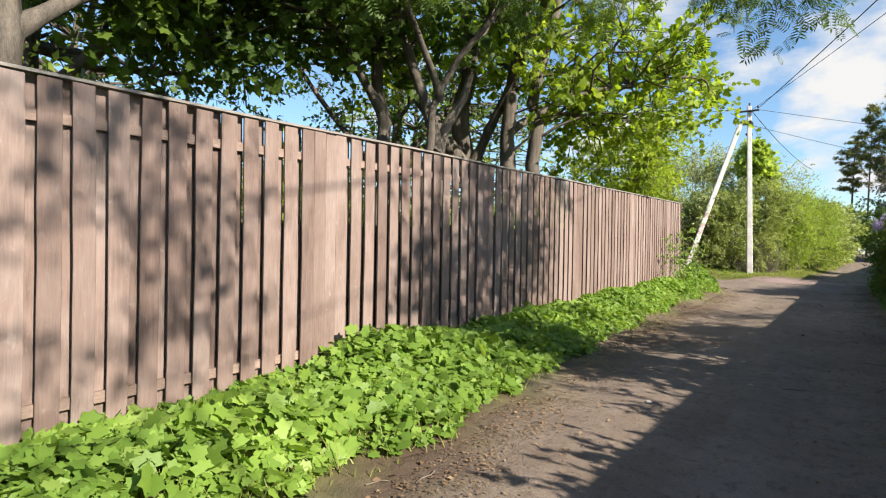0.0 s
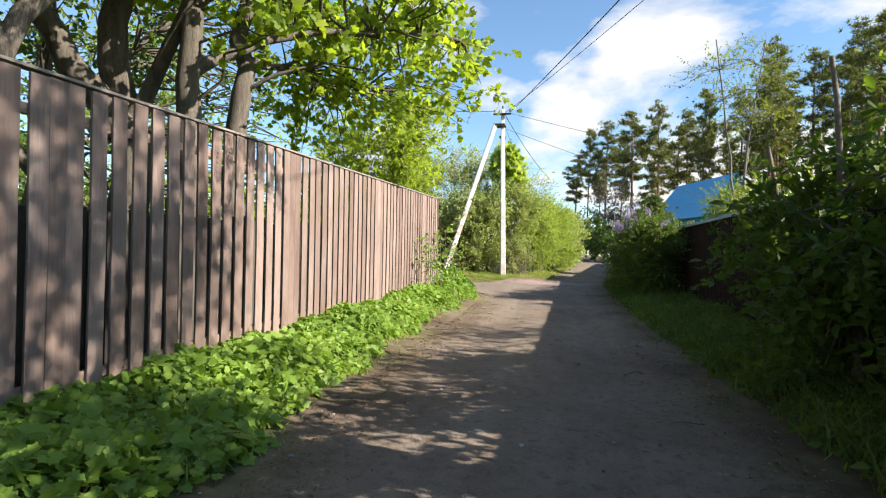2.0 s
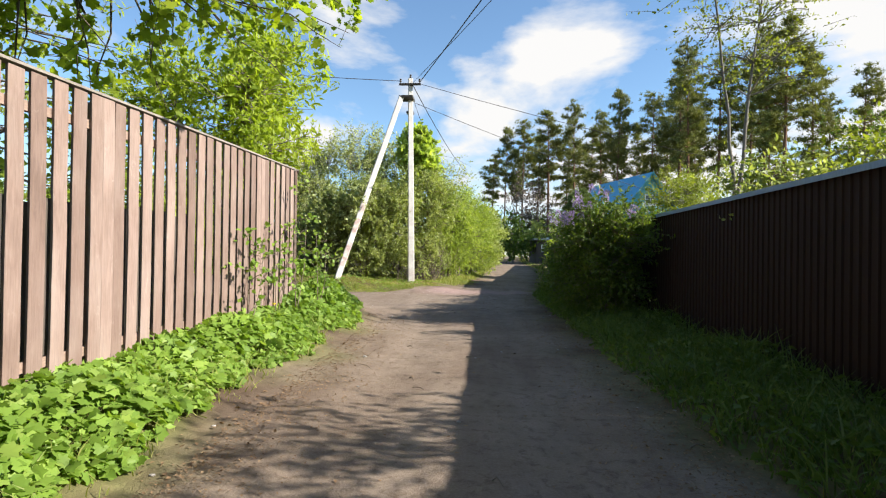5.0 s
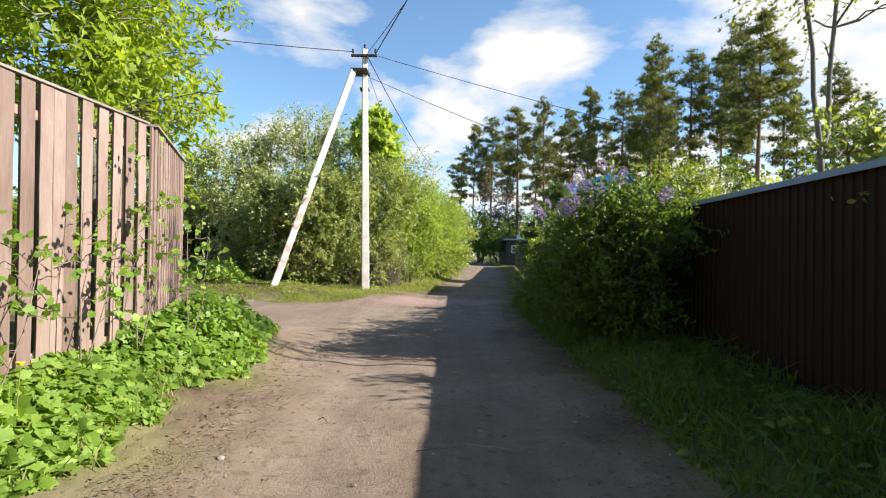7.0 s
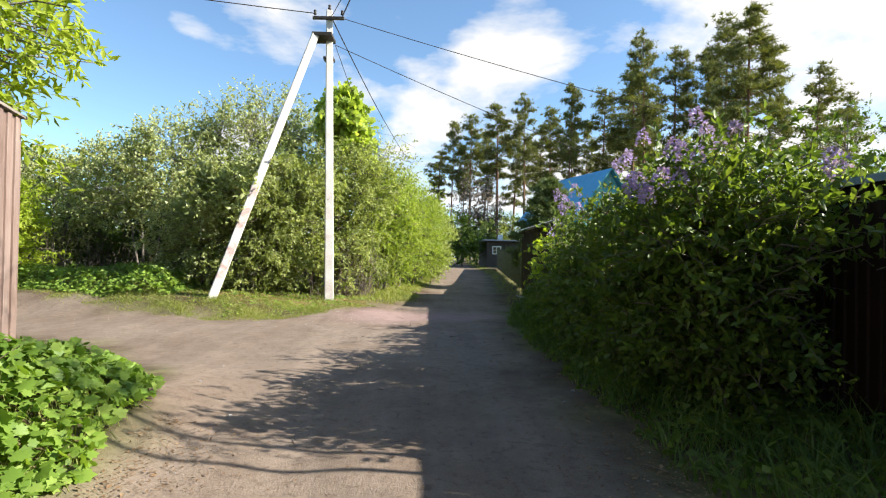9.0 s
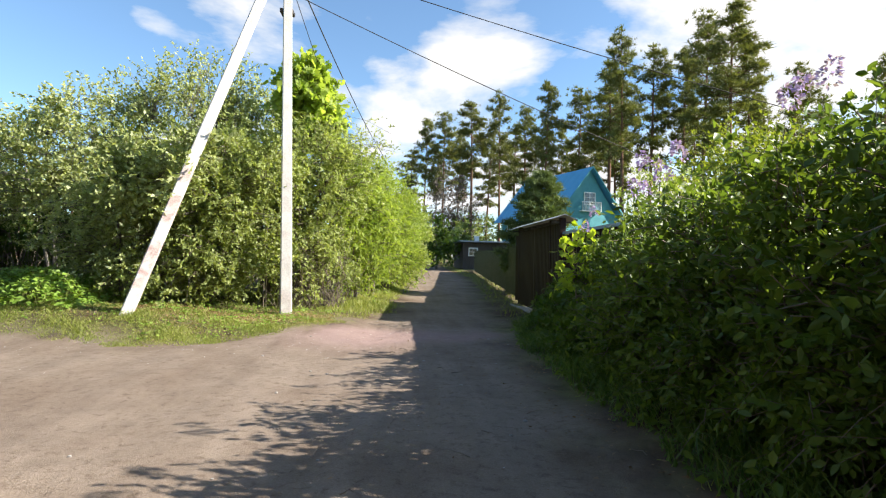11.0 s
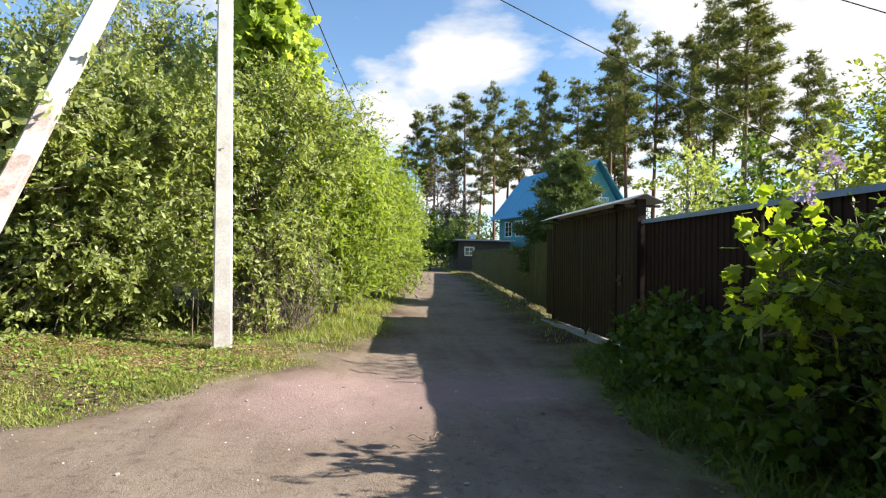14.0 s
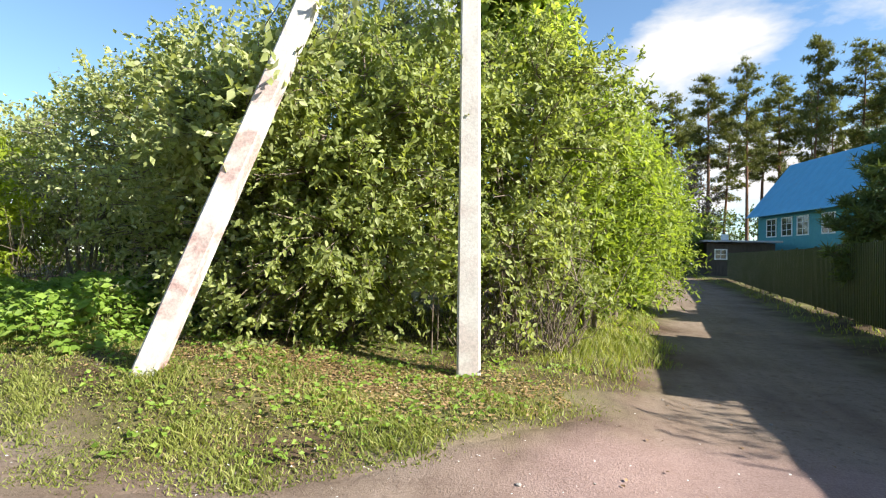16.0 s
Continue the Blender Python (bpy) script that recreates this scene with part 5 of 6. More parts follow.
def lilac_flowers(root, ends, out):
    pts = [(1.22, 18.92, 2.5), (1.3, 19.05, 2.58), (1.15, 18.8, 2.4), (0.85, 18.52, 2.15), (0.95, 18.6, 2.2), (0.8, 18.45, 2.08), (0.62, 18.7, 1.93), (0.7, 18.9, 2.0), (0.66, 21.7, 2.15), (0.7, 21.5, 2.1),
           (0.78, 18.5, 1.84), (1.6, 17.95, 2.06), (1.1, 20.2, 2.45), (1.2, 20.6, 2.4), (1.15, 22.3, 2.1), (1.2, 24.9, 2.0), (1.2, 23.3, 2.1), (1.0, 19.6, 2.35)]
    for i, c in enumerate(pts):
        for k in range(1 + i % 2):
            c2 = np.array(c) + rng.normal(0, 0.09, 3)
            axis = unit(rng.normal(0, 0.4, 3) + np.array([-0.2, -0.1, 1.0]))
            n = 80
            s = rng.random(n)
            r = 0.045 * (1 - s) + 0.012
            th = rng.random(n) * 6.28
            a = unit(np.cross(axis, [0.3, 0.9, 0.1]))
            b = np.cross(axis, a)
            radial = np.cos(th)[:, None] * a + np.sin(th)[:, None] * b
            p = c2 + axis * (s * 0.15)[:, None] + radial * r[:, None]
            me = leaf_mesh("flower_panicle", "diamond", p, unit(radial + rng.normal(0, 0.5, (n, 3))), rng.normal(0, 1, (n, 3)), np.full(n, 0.035), M_LILAC)
            put("flower_panicle", me, root, label="pale purple lilac panicle")


plant("lilac_bush", [([(1.5, y0, 0.05), (1.25, y0, 0.9), (1.2, y0 + 0.2, 1.6)], 0.02, 0.008) for y0 in (19.0, 19.6, 20.4, 21.6, 22.8, 23.6)],
      [(1.65, 19.1, 1.5, 0.75, 1.15, 0.9), (1.4, 20.2, 1.25, 0.85, 1.5, 1.05), (1.05, 18.8, 1.75, 0.45, 0.65, 0.5), (1.45, 18.9, 2.0, 0.5, 0.6, 0.5), (1.0, 21.6, 1.6, 0.45, 0.8, 0.5), (1.4, 21.8, 1.0, 0.75, 1.6, 1.0), (1.4, 23.3, 0.8, 0.6, 1.2, 0.85), (1.3, 21.4, 0.6, 0.55, 2.2, 0.6), (1.5, 19.3, 0.8, 0.65, 1.0, 0.8)],
      "oval", 0.071, M_LEAF_LILAC, M_TWIG, "big flowering lilac bush with purple panicles beside the lane", "shrub", subs=760, per_sub=7, per_shoot=9, shoot=0.3, shell=0.42, floor_z=0.05, extra=lilac_flowers)
plant("lilac_bush", [([(3.2, y0, 0.05), (3.1, y0, 1.4), (3.0, y0, 2.4)], 0.045, 0.015) for y0 in (16.2, 17.0, 22.5)],
      [(3.3, 16.5, 2.05, 0.8, 1.1, 0.6), (3.5, 22.4, 1.5, 0.8, 1.5, 0.5)],
      "oval", 0.08, M_LEAF_HEDGE, M_TWIG, "lilac bush behind the brown metal fence", "shrub", subs=120, per_sub=6, per_shoot=8, shoot=0.32, shell=0.4, floor_z=0.05, low_cut=1.4)
# undergrowth between the lilac and the gate
plant("maple_sapling", [([(1.5, 25.6, 0.0), (1.3, 25.4, 0.9), (1.15, 25.2, 1.8)], 0.02, 0.008), ([(1.6, 26.0, 0.0), (1.5, 25.7, 0.9), (1.6, 25.6, 1.7)], 0.018, 0.008)],
      [(1.35, 25.0, 1.4, 0.5, 0.65, 0.45)], "palmate", 0.095, M_LEAF_LIME, M_TWIG, "maple sapling with sunlit yellow-green leaves by the fence", "sapling", subs=22, per_sub=3, per_shoot=5, shoot=0.3, shell=0.2)
plant("lilac_bush", [([(1.75, y0, 0.05), (1.65, y0, 0.8), (1.6, y0 + 0.1, 1.3)], 0.014, 0.006) for y0 in (23.9, 24.6, 25.2)],
      [(1.7, 24.0, 1.1, 0.55, 0.8, 0.95), (1.75, 24.9, 1.0, 0.5, 0.7, 0.85), (1.8, 25.6, 0.85, 0.45, 0.5, 0.65)],
      "oval", 0.065, M_LEAF_LILAC, M_TWIG, "leafy lilac shoots covering the foot of the metal fence", "shrub", subs=150, per_sub=6, per_shoot=8, shoot=0.28, shell=0.4, floor_z=0.05)
for bx, by, h, r in ((1.6, 25.9, 0.9, 0.55), (1.65, 26.7, 0.8, 0.55), (1.8, 27.8, 0.95, 0.5), (1.9, 28.5, 0.75, 0.4), (1.4, 27.0, 0.5, 0.45), (1.3, 25.0, 0.7, 0.5)):
    plant("raspberry_shrub", [([(bx, by, 0.0), (bx, by, h * 0.5), (bx + 0.05, by, h)], 0.012, 0.006)], [(bx, by, h * 0.55, r, r, h * 0.5)], "lobed", 0.085, M_LEAF_DARK, M_TWIG,
          "low shaded shrub against the metal fence", "shrub", subs=34, per_sub=5, per_shoot=5, shoot=0.22, shell=0.3, floor_z=0.1, group="undergrowth by the gate")
# small trees behind the brown fence
plant("birch_tree", [([(3.2, 17.6, 0.0), (3.15, 17.6, 2.0), (2.95, 17.5, 3.8), (2.6, 17.4, 6.4)], 0.05, 0.012), ([(3.3, 17.8, 0.0), (3.3, 17.8, 2.2), (3.5, 17.9, 4.2), (3.9, 18.2, 6.6)], 0.05, 0.012)],
      [(2.8, 17.6, 5.3, 0.9, 0.9, 1.3), (3.7, 18.1, 5.2, 1.0, 1.0, 1.5)], "diamond", 0.055, M_LEAF_BIRCH, M_BARK_GREY, "thin two-stemmed tree with sparse small leaves", "tree",
      subs=90, per_sub=5, per_shoot=7, shoot=0.4, shell=0.25, low_cut=3.0)
for bx, by, h, r, dens in ((4.6, 14.0, 3.0, 1.0, 80), (4.6, 11.2, 4.3, 1.4, 100), (4.5, 8.6, 4.6, 1.4, 75), (4.9, 3.9, 7.2, 0.8, 28), (5.0, 5.6, 8.5, 1.2, 115), (5.1, 4.5, 8.4, 0.9, 36), (5.0, 6.5, 8.2, 0.7, 40), (5.2, 0.6, 8.6, 1.2, 34), (5.4, -1.9, 8.6, 1.6, 70), (4.9, 16.4, 3.1, 1.0, 80), (6.0, 28.0, 4.4, 1.5, 120)):
    plant("garden_tree", [([(bx, by, 0.0), (bx, by, h * 0.45), (bx + 0.1, by + 0.1, h * 0.8)], 0.04, 0.01)],
          [(bx, by, h * 0.8, r, r, h * 0.2), (bx, by, h * (0.55 if h < 5 else 0.84), r * 0.8, r * 0.8, h * (0.24 if h < 5 else 0.13))], "diamond", 0.085, M_LEAF_BIRCH, M_BARK_GREY,
          "small leafy garden tree behind the brown metal fence", "tree", subs=dens, per_sub=6, per_shoot=8, twigs=0, sides=3, shoot=0.5, shell=0.3, low_cut=1.6, group="trees behind the metal fence")
# greenery behind the gate and round the house
for bx, by, h, r, mt in ((13.5, 48.0, 7.0, 2.6, M_LEAF_HEDGE), (18.0, 50.0, 8.5, 3.0, M_LEAF_DARK), (25.5, 49.0, 12.0, 4.2, M_LEAF_DARK), (33.0, 50.0, 11.5, 4.5, M_LEAF_DARK), (21.0, 58.0, 9.0, 3.6, M_LEAF_HEDGE),
                         (9.5, 36.0, 3.2, 1.6, M_LEAF_HEDGE), (12.0, 40.0, 4.2, 2.0, M_LEAF_DARK), (7.5, 31.8, 4.0, 1.5, M_LEAF_HEDGE), (16.0, 42.0, 5.0, 2.2, M_LEAF_HEDGE), (11.0, 29.4, 4.6, 2.0, M_LEAF_DARK),
                         (7.0, 26.0, 3.2, 1.8, M_LEAF_HEDGE), (2.2, 72.0, 5.5, 2.4, M_LEAF_DARK), (0.5, 84.0, 6.0, 3.0, M_LEAF_HEDGE), (5.0, 80.0, 5.0, 2.6, M_LEAF_HEDGE), (6.0, 88.0, 6.5, 3.0, M_LEAF_DARK),
                         (3.0, 96.0, 5.0, 3.0, M_LEAF_HEDGE), (3.5, 112.0, 9.0, 4.5, M_LEAF_DARK), (10.5, 114.0, 9.0, 4.5, M_LEAF_DARK), (17.5, 112.0, 9.5, 5.0, M_LEAF_DARK), (25.5, 110.0, 9.0, 5.0, M_LEAF_DARK), (33.0, 106.0, 9.0, 5.0, M_LEAF_DARK), (-4.0, 112.0, 9.0, 4.5, M_LEAF_DARK), (41.0, 100.0, 9.0, 5.0, M_LEAF_DARK), (-6.0, 90.0, 8.0, 4.0, M_LEAF_HEDGE)):
    z0 = gz(bx, by)
    plant("garden_tree", [([(bx, by, z0 - 0.1), (bx, by, z0 + h * 0.5), (bx + 0.1, by + 0.1, z0 + h * 0.9)], 0.03 * r + 0.05, 0.02)],
          [(bx, by, z0 + h * 0.62, r, r, h * 0.36), (bx + 0.3 * r, by - 0.2 * r, z0 + h * 0.35, r * 0.9, r * 0.9, h * 0.3)], "diamond", 0.13 + 0.0022 * by, mt, M_BARK_GREY,
          "leafy garden tree beyond the fences", "tree", subs=64, per_sub=5, per_shoot=8, shoot=0.13 * r + 0.3, shell=0.45, floor_z=z0, group="far garden trees", twigs=0, sides=3)


# ---- pines ----
def pine_kind(seed, young=False):
    """A pine of height 1 scaled by 25 m: bare lower trunk, whorls of boughs with needle tufts."""
    r = np.random.default_rng(seed)
    H = 25.0 if not young else 4.8
    root = new("young_pine" if young else "pine_tree")
    wood = Tubes()
    lean = r.normal(0, 0.012, 2)
    k = 12
    s = np.linspace(0, 1, k)
    tx = np.stack([lean[0] * H * s + 0.1 * np.sin(4 * s + seed), lean[1] * H * s, H * s - 0.2], 1)
    r0 = 0.24 if not young else 0.07
    wood.add(tx, r0 * (1 - s) ** 0.8 + 0.01, 8)
    start = (0.42 + 0.16 * r.random()) if not young else 0.08
    pos, way = [], []
    n = 50 if not young else 150
    for i in range(n):
        f = start + (1 - start) * (i + r.random()) / n
        prof = (1 - (f - start) / (1 - start)) ** 0.65
        prof *= min(1.0, 0.45 + 2.4 * (f - start)) if not young else 1.0
        ln = (3.3 * prof + 0.4) * (0.45 + 0.65 * r.random()) if not young else (1.55 * prof + 0.12) * (0.7 + 0.4 * r.random())
        a = r.random() * 6.283
        c = np.array([np.interp(f, s, tx[:, j]) for j in range(3)])
        rise = -0.12 + 0.55 * f + r.normal(0, 0.12) if not young else 0.55
        d = np.array([math.cos(a), math.sin(a), rise])
        e = c + d * ln
        line = np.linspace(0, 1, 5)[:, None] * (e - c) + c
        line[:, 2] += 0.12 * ln * (np.linspace(0, 1, 5) ** 2 - np.linspace(0, 1, 5))
        wood.add(line, np.linspace(0.05 if not young else 0.02, 0.012 if not young else 0.005, 5), 4)
        m = int((8 + 14 * ln) if not young else (9 + 20 * ln))
        q = (0.3 + 0.75 * r.random(m)) if young else (0.3 + 0.76 * r.random(m) ** 0.8)
        p = c + (e - c) * q[:, None] + r.normal(0, 1, (m, 3)) * (np.array([0.36, 0.36, 0.16]) if not young else np.array([0.08, 0.08, 0.06]))
        pos.append(p)
        way.append(unit(d * 0.7 + r.normal(0, 0.5, (m, 3)) + np.array([0, 0, 0.5])))
    p, w = np.concatenate(pos), np.concatenate(way)
    put("trunk", wood.mesh("trunk", M_BARK_PINE), root)
    size = (0.32 + 0.3 * r.random(len(p))) if not young else (0.15 + 0.11 * r.random(len(p)))
    put("crown", leaf_mesh("crown", "tuft", p, w, r.normal(0, 1, p.shape), size, M_NEEDLE_Y if young else M_NEEDLE), root)
    return root


kinds = [pine_kind(3), pine_kind(8), pine_kind(21), pine_kind(34), pine_kind(55)]
for kd in kinds:
    tagged(kd, "tall old pine with bare reddish trunk and ragged crown", "pine tree", "pine wood")
PINES = [(2.0, 102, 23.0), (5.3, 108, 25.5), (9.2, 100, 24.9), (12.8, 96, 25.8), (19.8, 110, 27.4), (18.1, 92, 26.2), (25.3, 100, 27.9), (26.6, 90, 28.2), (24.6, 80, 28.8), (29.6, 84, 28.0),
         (32.5, 82, 27.7), (29.4, 72, 27.1), (28.6, 66, 25.2), (36.3, 74, 25.9), (43.5, 78, 24.4), (4.5, 115, 21.2), (8.9, 120, 25.5), (19.1, 118, 26.5), (26.8, 112, 25.8), (52.0, 85, 23.3),
         (-33.0, 76, 13.6), (-43.0, 90, 15.7), (-27.0, 84, 14.0), (60.0, 76, 24.0), (15.0, 124, 25.0), (34.0, 104, 27.0), (42.0, 96, 26.0), (0.0, 122, 22.0), (48.0, 70, 23.0), (66.0, 88, 24.0),
         (22.5, 106, 24.5), (30.0, 96, 25.0), (33.0, 116, 26.0), (46.0, 88, 24.0)]
for i, (x, y, top) in enumerate(PINES):
    z0 = gz(x, y)
    sc = (top - z0) / 24.8
    wide = sc * (1.0 + 0.25 * ((i * 7) % 5 - 2) / 2)
    m = pose(x, y, z0, 0, 0, (i * 77) % 360) @ Matrix.Diagonal((wide, wide, sc, 1))
    src = kinds[i % 5]
    if i < 5:
        src.matrix_basis = m
    else:
        c = copy_thing(src, pose(0, 0, 0))
        c.matrix_basis = m
# thin understory before the pine wood
for bx, by, h in ((4.0, 85, 13.5), (6.5, 88, 12.0), (14.0, 84, 9.0), (20.0, 76, 9.0), (37.0, 66, 10.0), (45.0, 62, 11.0), (-3.0, 104, 9.0), (28.0, 62, 7.0), (10.0, 104, 8.0), (17.0, 100, 9.5), (24.0, 96, 10.0), (31.0, 92, 9.0), (38.0, 88, 10.0), (13.0, 112, 9.0), (35.0, 78, 9.0), (26.0, 84, 8.0)):
    z0 = gz(bx, by)
    plant("birch_tree", [([(bx, by, z0 - 0.1), (bx, by, z0 + h * 0.6), (bx + 0.2, by, z0 + h * 0.95)], 0.09, 0.02)],
          [(bx, by, z0 + h * 0.55, h * 0.2, h * 0.2, h * 0.4)], "diamond", 0.26, M_LEAF_HEDGE if bx > 7 else M_TWIG, M_BARK_GREY, "thin understory tree before the pine wood", "tree",
          subs=60, per_sub=5, per_shoot=6, shoot=0.8, shell=0.3, floor_z=z0, twigs=0, sides=3, group="understory of the pine wood")
yp = pine_kind(90, True)
yp.matrix_basis = pose(4.1, 38.6, gz(4.1, 38.6)) @ Matrix.Diagonal((1.12, 1.12, 1.0, 1))
tagged(yp, "young bushy green pine standing behind the gate", "pine tree")


# ---- weeds, grass, litter ----
def weed_cover(name, n, place, height, leaf, size, mat, label, tilt=0.5, category="weeds"):
    x, y = place(n)
    h = height(x, y)
    keep = h > 0.04
    x, y, h = x[keep], y[keep], h[keep]
    n = len(x)
    z = g(x, y) + h * (0.35 + 0.65 * rng.random(n) ** 0.6)
    a = rng.random(n) * 6.283
    al = np.stack([np.cos(a), np.sin(a), rng.normal(-0.1, 0.25, n)], 1)
    nm = unit(rng.normal(0, tilt, (n, 3)) + np.array([0.6, -0.1, 0.8]))
    root = new(name)
    put("leaves", leaf_mesh("leaves", leaf, np.stack([x, y, z], 1), al, nm, size * (0.55 + 0.8 * rng.random(n)), mat), root)
    st = Tubes()
    for i in range(0, n, 6):
        p0 = np.array([x[i] + rng.normal(0, 0.05), y[i] + rng.normal(0, 0.05), float(g(x[i], y[i]))])
        st.add(np.array([p0, (p0 + np.array([x[i], y[i], z[i]])) / 2 + rng.normal(0, 0.02, 3), [x[i], y[i], z[i]]]), [0.004, 0.003, 0.0015], 3)
    put("stems", st.mesh("stems", M_GRASS), root)
    return tagged(root, label, category, kind="stuff")


def lumpy(x, y, f=1.0):
    return 0.5 + 0.5 * np.sin(1.7 * f * x + 0.9) * np.sin(1.9 * f * y + 2.2 * np.sin(0.8 * x)) * 0.7 + 0.15 * np.sin(5.3 * y + 3.1 * x)


def left_strip(n):
    y = rng.uniform(-4, 20.6, n)
    fx = np.where(y < 17, FX - 0.05, np.interp(y, [17, 20.1], [-4.0, -5.25]))
    d = np.interp(y, [-4, 2, 5.7, 9.2, 12, 17, 18.4, 19.6, 20.8], [-2.1, -2.1, -2.5, -2.85, -3.0, -3.05, -3.2, -3.75, -4.6])
    u = rng.random(n)
    return fx + (d - fx + 0.12 * np.sin(3 * y) + 0.1) * u, y


def left_height(x, y):
    edge = np.clip(-road_depth(x, y) * 1.7 + 0.05, 0, 1)
    h = (0.10 + 0.23 * lumpy(x, y)) * edge * (1 - 0.55 * smooth(-3.0, -3.6, x) * (1 - smooth(2.4, 3.6, y)))
    h += 0.2 * np.exp(-(((x + 3.6) / 0.3) ** 2 + ((y - 3.95) / 0.5) ** 2))
    h += 0.30 * np.exp(-(((x + 3.7) / 0.5) ** 2 + ((y - 18.3) / 1.2) ** 2))
    return h


weed_cover("ground_elder", 26000, left_strip, left_height, "palmate", 0.078, M_LEAF_WEED, "knee-high bright green broad-leaved weeds along the board fence", 0.6)
weed_cover("sycamore_seedlings", 1500, lambda n: (rng.uniform(-4.0, -2.3, n), rng.uniform(0.2, 6.4, n)), lambda x, y: left_height(x, y) * 1.05, "palmate", 0.11, M_LEAF_WEED, "tall bright weeds with broad lobed leaves by the board fence", 0.6)
weed_cover("ground_elder", 14000, left_strip, lambda x, y: left_height(x, y) * 0.9, "diamond", 0.07, M_LEAF_WEED, "small-leaved green weeds along the board fence", 0.6)


def nettle_place(n):
    return rng.uniform(-14.0, -7.2, n), rng.uniform(27.6, 30.2, n)


weed_cover("nettles", 9000, nettle_place, lambda x, y: np.clip(0.75 * np.minimum(1, (-road_depth(x, y) - 0.3) * 1.2), 0, 1) * (0.6 + 0.4 * lumpy(x, y)) * smooth(-7.0, -7.9, x), "diamond", 0.1, M_LEAF_WEED,
           "thick patch of green nettles beside the side lane", 0.45, "nettles")


def right_strip(n):
    y = rng.uniform(-3, 29.2, n)
    x0 = np.interp(y, [-3, 5, 11.5, 16, 23, 26, 29.3], [1.1, 1.0, 0.75, 0.65, 0.6, 0.6, 1.15])
    return x0 + (2.3 - x0) * rng.random(n), y


# darker lilac leaf colour stands in for shade on these weeds
weed_cover("shade_weeds", 11000, right_strip, lambda x, y: (0.08 + 0.24 * lumpy(x, y)) * np.clip(-road_depth(x, y) * 2 + 0.1, 0, 1), "diamond", 0.085, M_LEAF_LILAC,
           "shaded green weeds at the foot of the metal fence", 0.5)


def verge_place(n):
    y = rng.uniform(26.2, 34, n)
    x = rng.uniform(-12.5, -1.2, n)
    return x, y


weed_cover("verge_plants", 16000, verge_place, lambda x, y: np.where((y < 30.2), 0.03 + 0.15 * lumpy(x, y, 2.6) ** 2, 0.0) * (lumpy(x + 0.7, y, 2.1) > 0.3) * np.clip(-road_depth(x, y) * 1.2 - 0.1, 0, 1), "diamond", 0.052, M_LEAF_WEED,
           "low broad-leaved plants on the verge round the pole", 0.5)


def grass(name, n, place, height, label, lean=0.35, width=0.0045, mat=M_GRASS):
    x, y = place(n)
    h = height(x, y) * (0.5 + 0.8 * rng.random(len(x)))
    keep = h > 0.02
    x, y, h = x[keep], y[keep], h[keep]
    n = len(x)
    z = g(x, y) - 0.01
    a = rng.random(n) * 6.283
    w = np.stack([np.cos(a), np.sin(a), np.zeros(n)], 1) * width * (0.6 + rng.random(n))[:, None]
    b = rng.random(n) * 6.283
    ln = np.stack([np.cos(b), np.sin(b), np.zeros(n)], 1) * (h * lean * (0.3 + 1.2 * rng.random(n)))[:, None]
    p0 = np.stack([x, y, z], 1)
    upv = np.array([0, 0, 1.0])
    m1 = p0 + upv * (h * 0.55)[:, None] + ln * 0.35
    tip = p0 + upv * (h * 0.95)[:, None] + ln
    V = np.stack([p0 - w, p0 + w, m1 + w * 0.8, m1 - w * 0.8, tip], 1).reshape(-1, 3)
    o = (np.arange(n) * 5)[:, None]
    F = np.concatenate([o + np.array([[0, 1, 2]]), o + np.array([[0, 2, 3]]), o + np.array([[3, 2, 4]])])
    return tagged(put(name, mesh_of(name, V, F, mat)), label, "grass", kind="stuff")


def verge_wide(n):
    return rng.uniform(-14, -1.0, n), rng.uniform(25.0, 33.5, n)


grass("verge_grass", 28000, verge_wide, lambda x, y: np.where(y > 31.2, 0.17, 0.035 + 0.06 * lumpy(x, y, 1.3)) * smooth(0.3, -0.2, road_depth(x, y) + 0.4 * (lumpy(x, y, 2.3) - 0.5)), "short green and straw-coloured grass on the verge", 0.7)
grass("verge_grass", 64000, lambda n: (rng.uniform(-10.5, -1.8, n), 26.7 + rng.normal(0, 1.0, n)), lambda x, y: (0.02 + 0.08 * lumpy(x, y, 2.4) ** 1.8) * smooth(0.35, -0.35, road_depth(x, y) + 0.6 * (lumpy(x, y, 2.9) - 0.5)), "short trodden grass at the crossing", 0.9, 0.005)
# blades by the metal fence take the shade-darkened grass colour
grass("verge_grass", 20000, right_strip, lambda x, y: (0.14 + 0.3 * lumpy(x, y)) * smooth(0.05, -0.3, road_depth(x, y)), "tall grass along the metal fence with shade put into its colour", 0.8, 0.006, mat=M_GRASS_SHADE)
grass("verge_grass", 9000, left_strip, lambda x, y: 0.16 * smooth(0.12, -0.15, road_depth(x, y)), "short grass at the edge of the lane", 0.7)


def far_verge(n):
    y = rng.uniform(30, 92, n)
    left = rng.random(n) < 0.9
    xl = np.interp(y, [30, 32, 50, 92], [-2.1, -1.6, -0.6, 1.0])
    xr = np.interp(y, [30, 51, 94], [1.1, 2.9, 3.8])
    return np.where(left, xl - rng.random(n) * 1.2, xr + rng.random(n) * 1.0), y


grass("verge_grass", 22000, far_verge, lambda x, y: 0.13 * smooth(0.1, -0.3, road_depth(x, y)), "grass along both edges of the far lane", 0.6, 0.008)


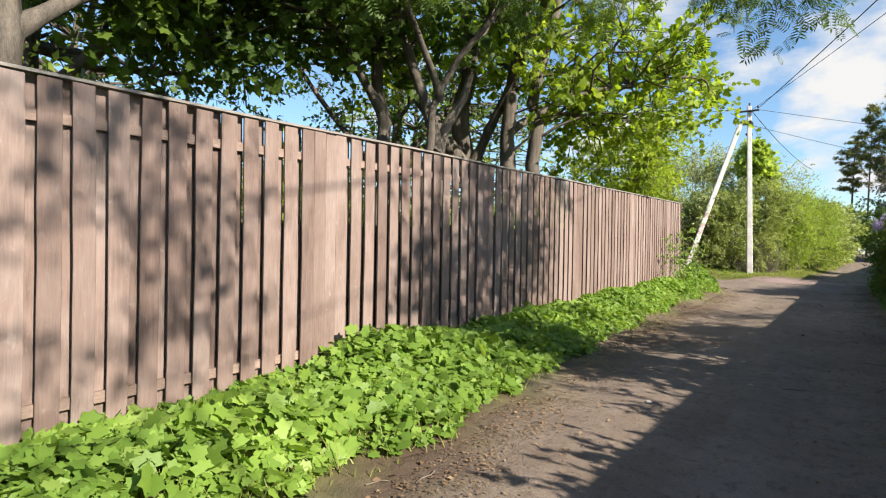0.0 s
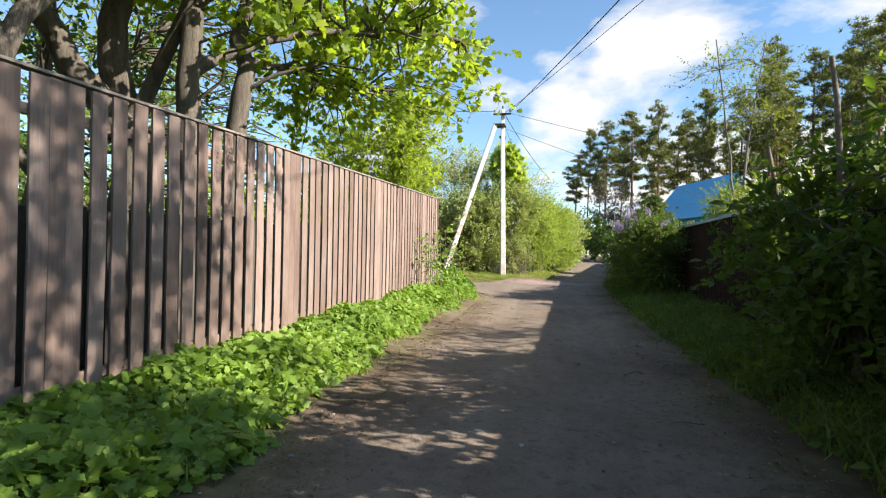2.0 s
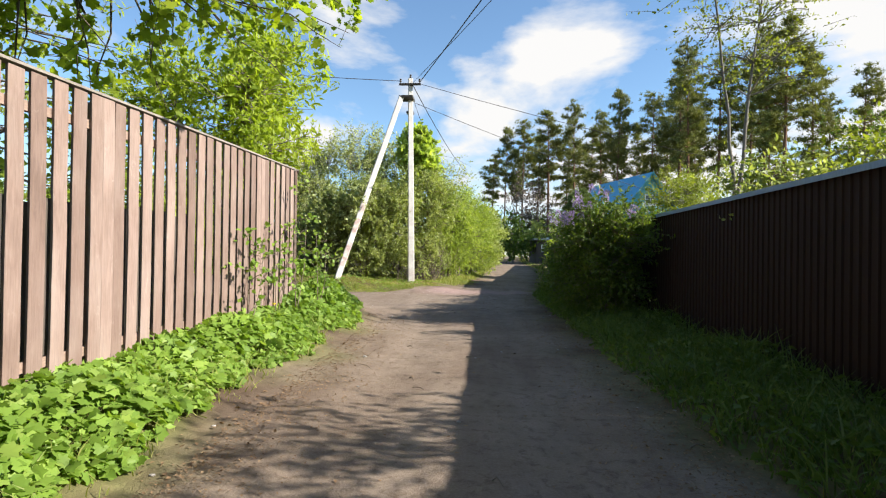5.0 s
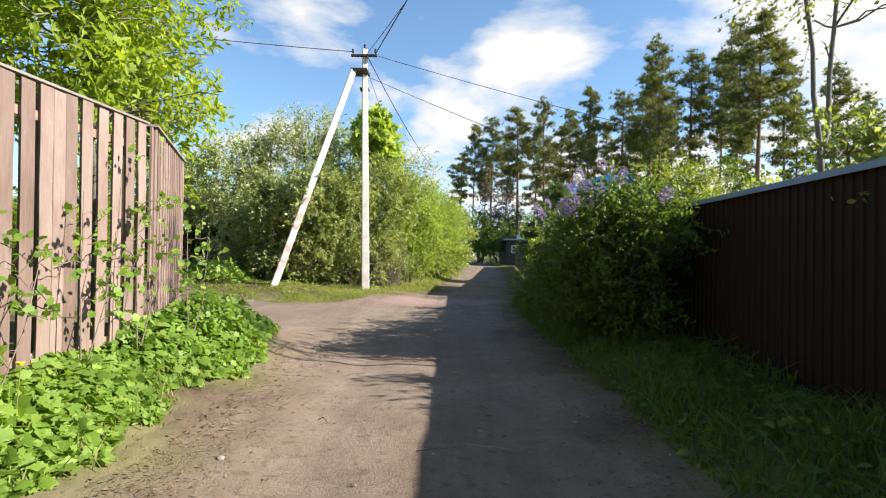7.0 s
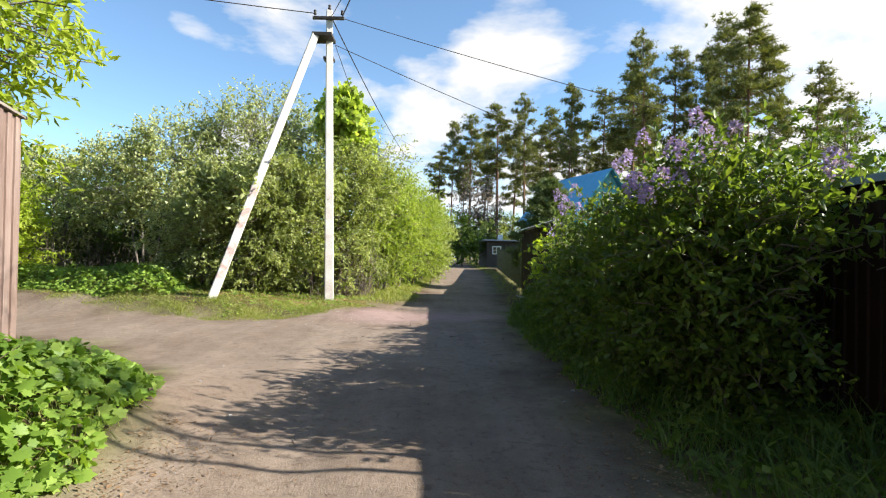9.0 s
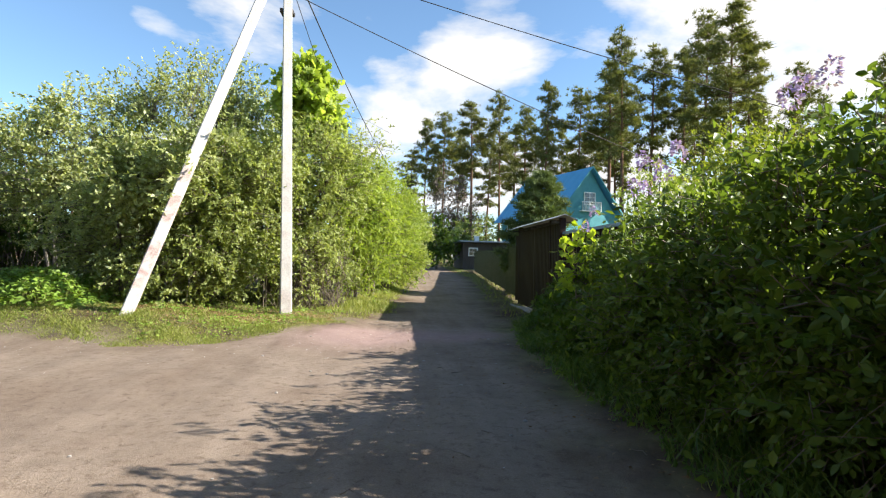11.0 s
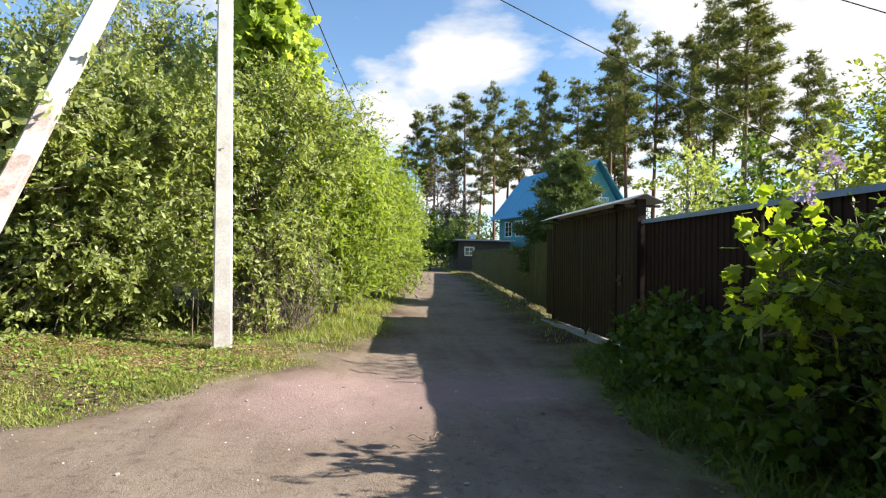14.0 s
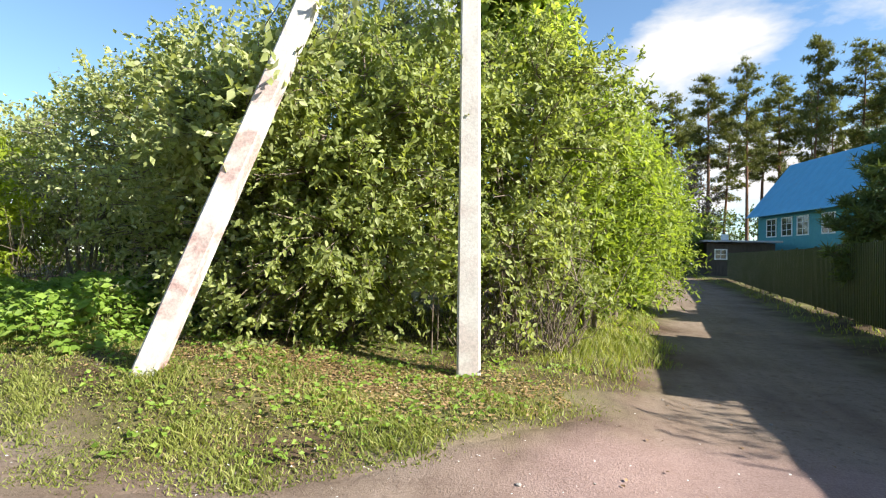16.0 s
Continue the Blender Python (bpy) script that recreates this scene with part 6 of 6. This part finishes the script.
def dry_scatter(name, n, place, label, size=0.045, mat=M_DRY):
    x, y = place(n)
    if mat is M_DRY:
        keep = road_depth(x, y) < -0.25
        x, y = x[keep], y[keep]
    n = len(x)
    z = g(x, y) + 0.006 + 0.012 * rng.random(n)
    a = rng.random(n) * 6.283
    al = np.stack([np.cos(a), np.sin(a), rng.normal(0, 0.15, n)], 1)
    nm = unit(rng.normal(0, 0.3, (n, 3)) + np.array([0, 0, 1.0]))
    return tagged(put(name, leaf_mesh(name, "diamond", np.stack([x, y, z], 1), al, nm, size * (0.5 + rng.random(n)), mat)), label, "leaf litter", kind="stuff")


def litter_place(n):
    y = rng.uniform(0, 30, n)
    side = rng.random(n)
    xl = np.interp(y, [0, 2, 5.7, 9.2, 12, 17, 19], [-2.0, -2.0, -2.4, -2.75, -2.9, -3.05, -3.4]) + np.abs(rng.normal(0, 0.28, n))
    xr = np.interp(y, [0, 11.5, 23, 30], [0.95, 0.7, 0.55, 1.0]) - np.abs(rng.normal(0, 0.3, n))
    x = np.where(side < 0.4, xl, np.where(side < 0.85, xr, rng.uniform(-2.3, 0.5, n)))
    ok = (y < 19) | (side >= 0.4)
    return x[ok], y[ok]


dry_scatter("leaf_litter", 2600, litter_place, "dry brown leaves and bits scattered on the lane", 0.035, M_FLECK)


def fleck_place(n):
    y = rng.uniform(0.5, 19, n)
    xl = np.interp(y, [0, 2, 5.7, 9.2, 12, 17, 19], [-1.9, -1.9, -2.3, -2.6, -2.7, -2.9, -3.2]) + np.abs(rng.normal(0, 0.35, n))
    xr = 0.75 - np.abs(rng.normal(0, 0.4, n))
    return np.where(rng.random(n) < 0.5, xl, xr), y


dry_scatter("leaf_litter", 20000, fleck_place, "small brown flecks of litter along the lane's edges", 0.02, M_FLECK)
dry_scatter("leaf_litter", 14000, lambda n: (rng.normal(-5.0, 1.6, n), 28.5 + rng.normal(0, 0.6, n)), "thick dry brown leaves on the verge by the pole", 0.036)
dry_scatter("fallen_petals", 380, lambda n: (rng.normal(-5.0, 2.2, n), 26.9 + rng.normal(0, 0.8, n)), "small pale petals scattered over the trodden verge", 0.016, M_WHITE)

# fallen twigs and stones on the lane
tw = Tubes()
for _ in range(70):
    y = rng.uniform(1.5, 28)
    x = rng.uniform(-2.4, 0.6)
    z = gz(x, y) + 0.008
    a = rng.random() * 6.283
    l = rng.uniform(0.06, 0.3)
    e = np.array([x + l * math.cos(a), y + l * math.sin(a), 0])
    e[2] = gz(e[0], e[1]) + 0.01
    tw.add(bend((x, y, z), e, 0.01, 0.012, 4), [0.005, 0.004, 0.003, 0.002], 4)
tagged(put("fallen_twigs", tw.mesh("fallen_twigs", M_TWIG)), "small dry twigs lying on the lane", "twigs", kind="stuff")


def stone_mesh(seed):
    r = random.Random(seed)
    bm = bmesh.new()
    bmesh.ops.create_icosphere(bm, subdivisions=1, radius=1.0)
    for v in bm.verts:
        v.co *= r.uniform(0.75, 1.1)
        v.co.z *= 0.55
    me = bpy.data.meshes.new("stone")
    bm.to_mesh(me)
    bm.free()
    me.materials.append(M_STONE)
    return me


sm = [stone_mesh(i) for i in range(5)]
for i in range(110):
    y = rng.uniform(2, 30)
    x = rng.choice([rng.normal(-2.6, 0.4), rng.normal(0.6, 0.3), rng.uniform(-2.4, 0.4)]) if y < 20 else rng.uniform(-4.8, 0.6)
    s = float(0.008 + 0.02 * rng.random() ** 2)
    tagged(put("stone", sm[i % 5], None, pose(x, y, gz(x, y) + s * 0.2, 0, 0, i * 50) @ Matrix.Diagonal((s, s, s, 1))), "small grey stone lying on the dirt lane", "stone", "stones on the lane")
# dandelion
dand = tagged(new("dandelion"), "single yellow dandelion among the green weeds", "flower")
bm = bmesh.new()
bmesh.ops.create_cone(bm, cap_ends=True, segments=14, radius1=0.012, radius2=0.024, depth=0.018, matrix=pose(-3.35, 14.6, 0.66))
part("blossom", bm, M_YELLOW, dand, "yellow flower head")
dt = Tubes()
dt.add(np.array([(-3.4, 14.62, gz(-3.4, 14.62)), (-3.37, 14.61, 0.45), (-3.35, 14.6, 0.655)]), [0.004, 0.003, 0.003], 5)
put("stalk", dt.mesh("stalk", M_GRASS), dand)
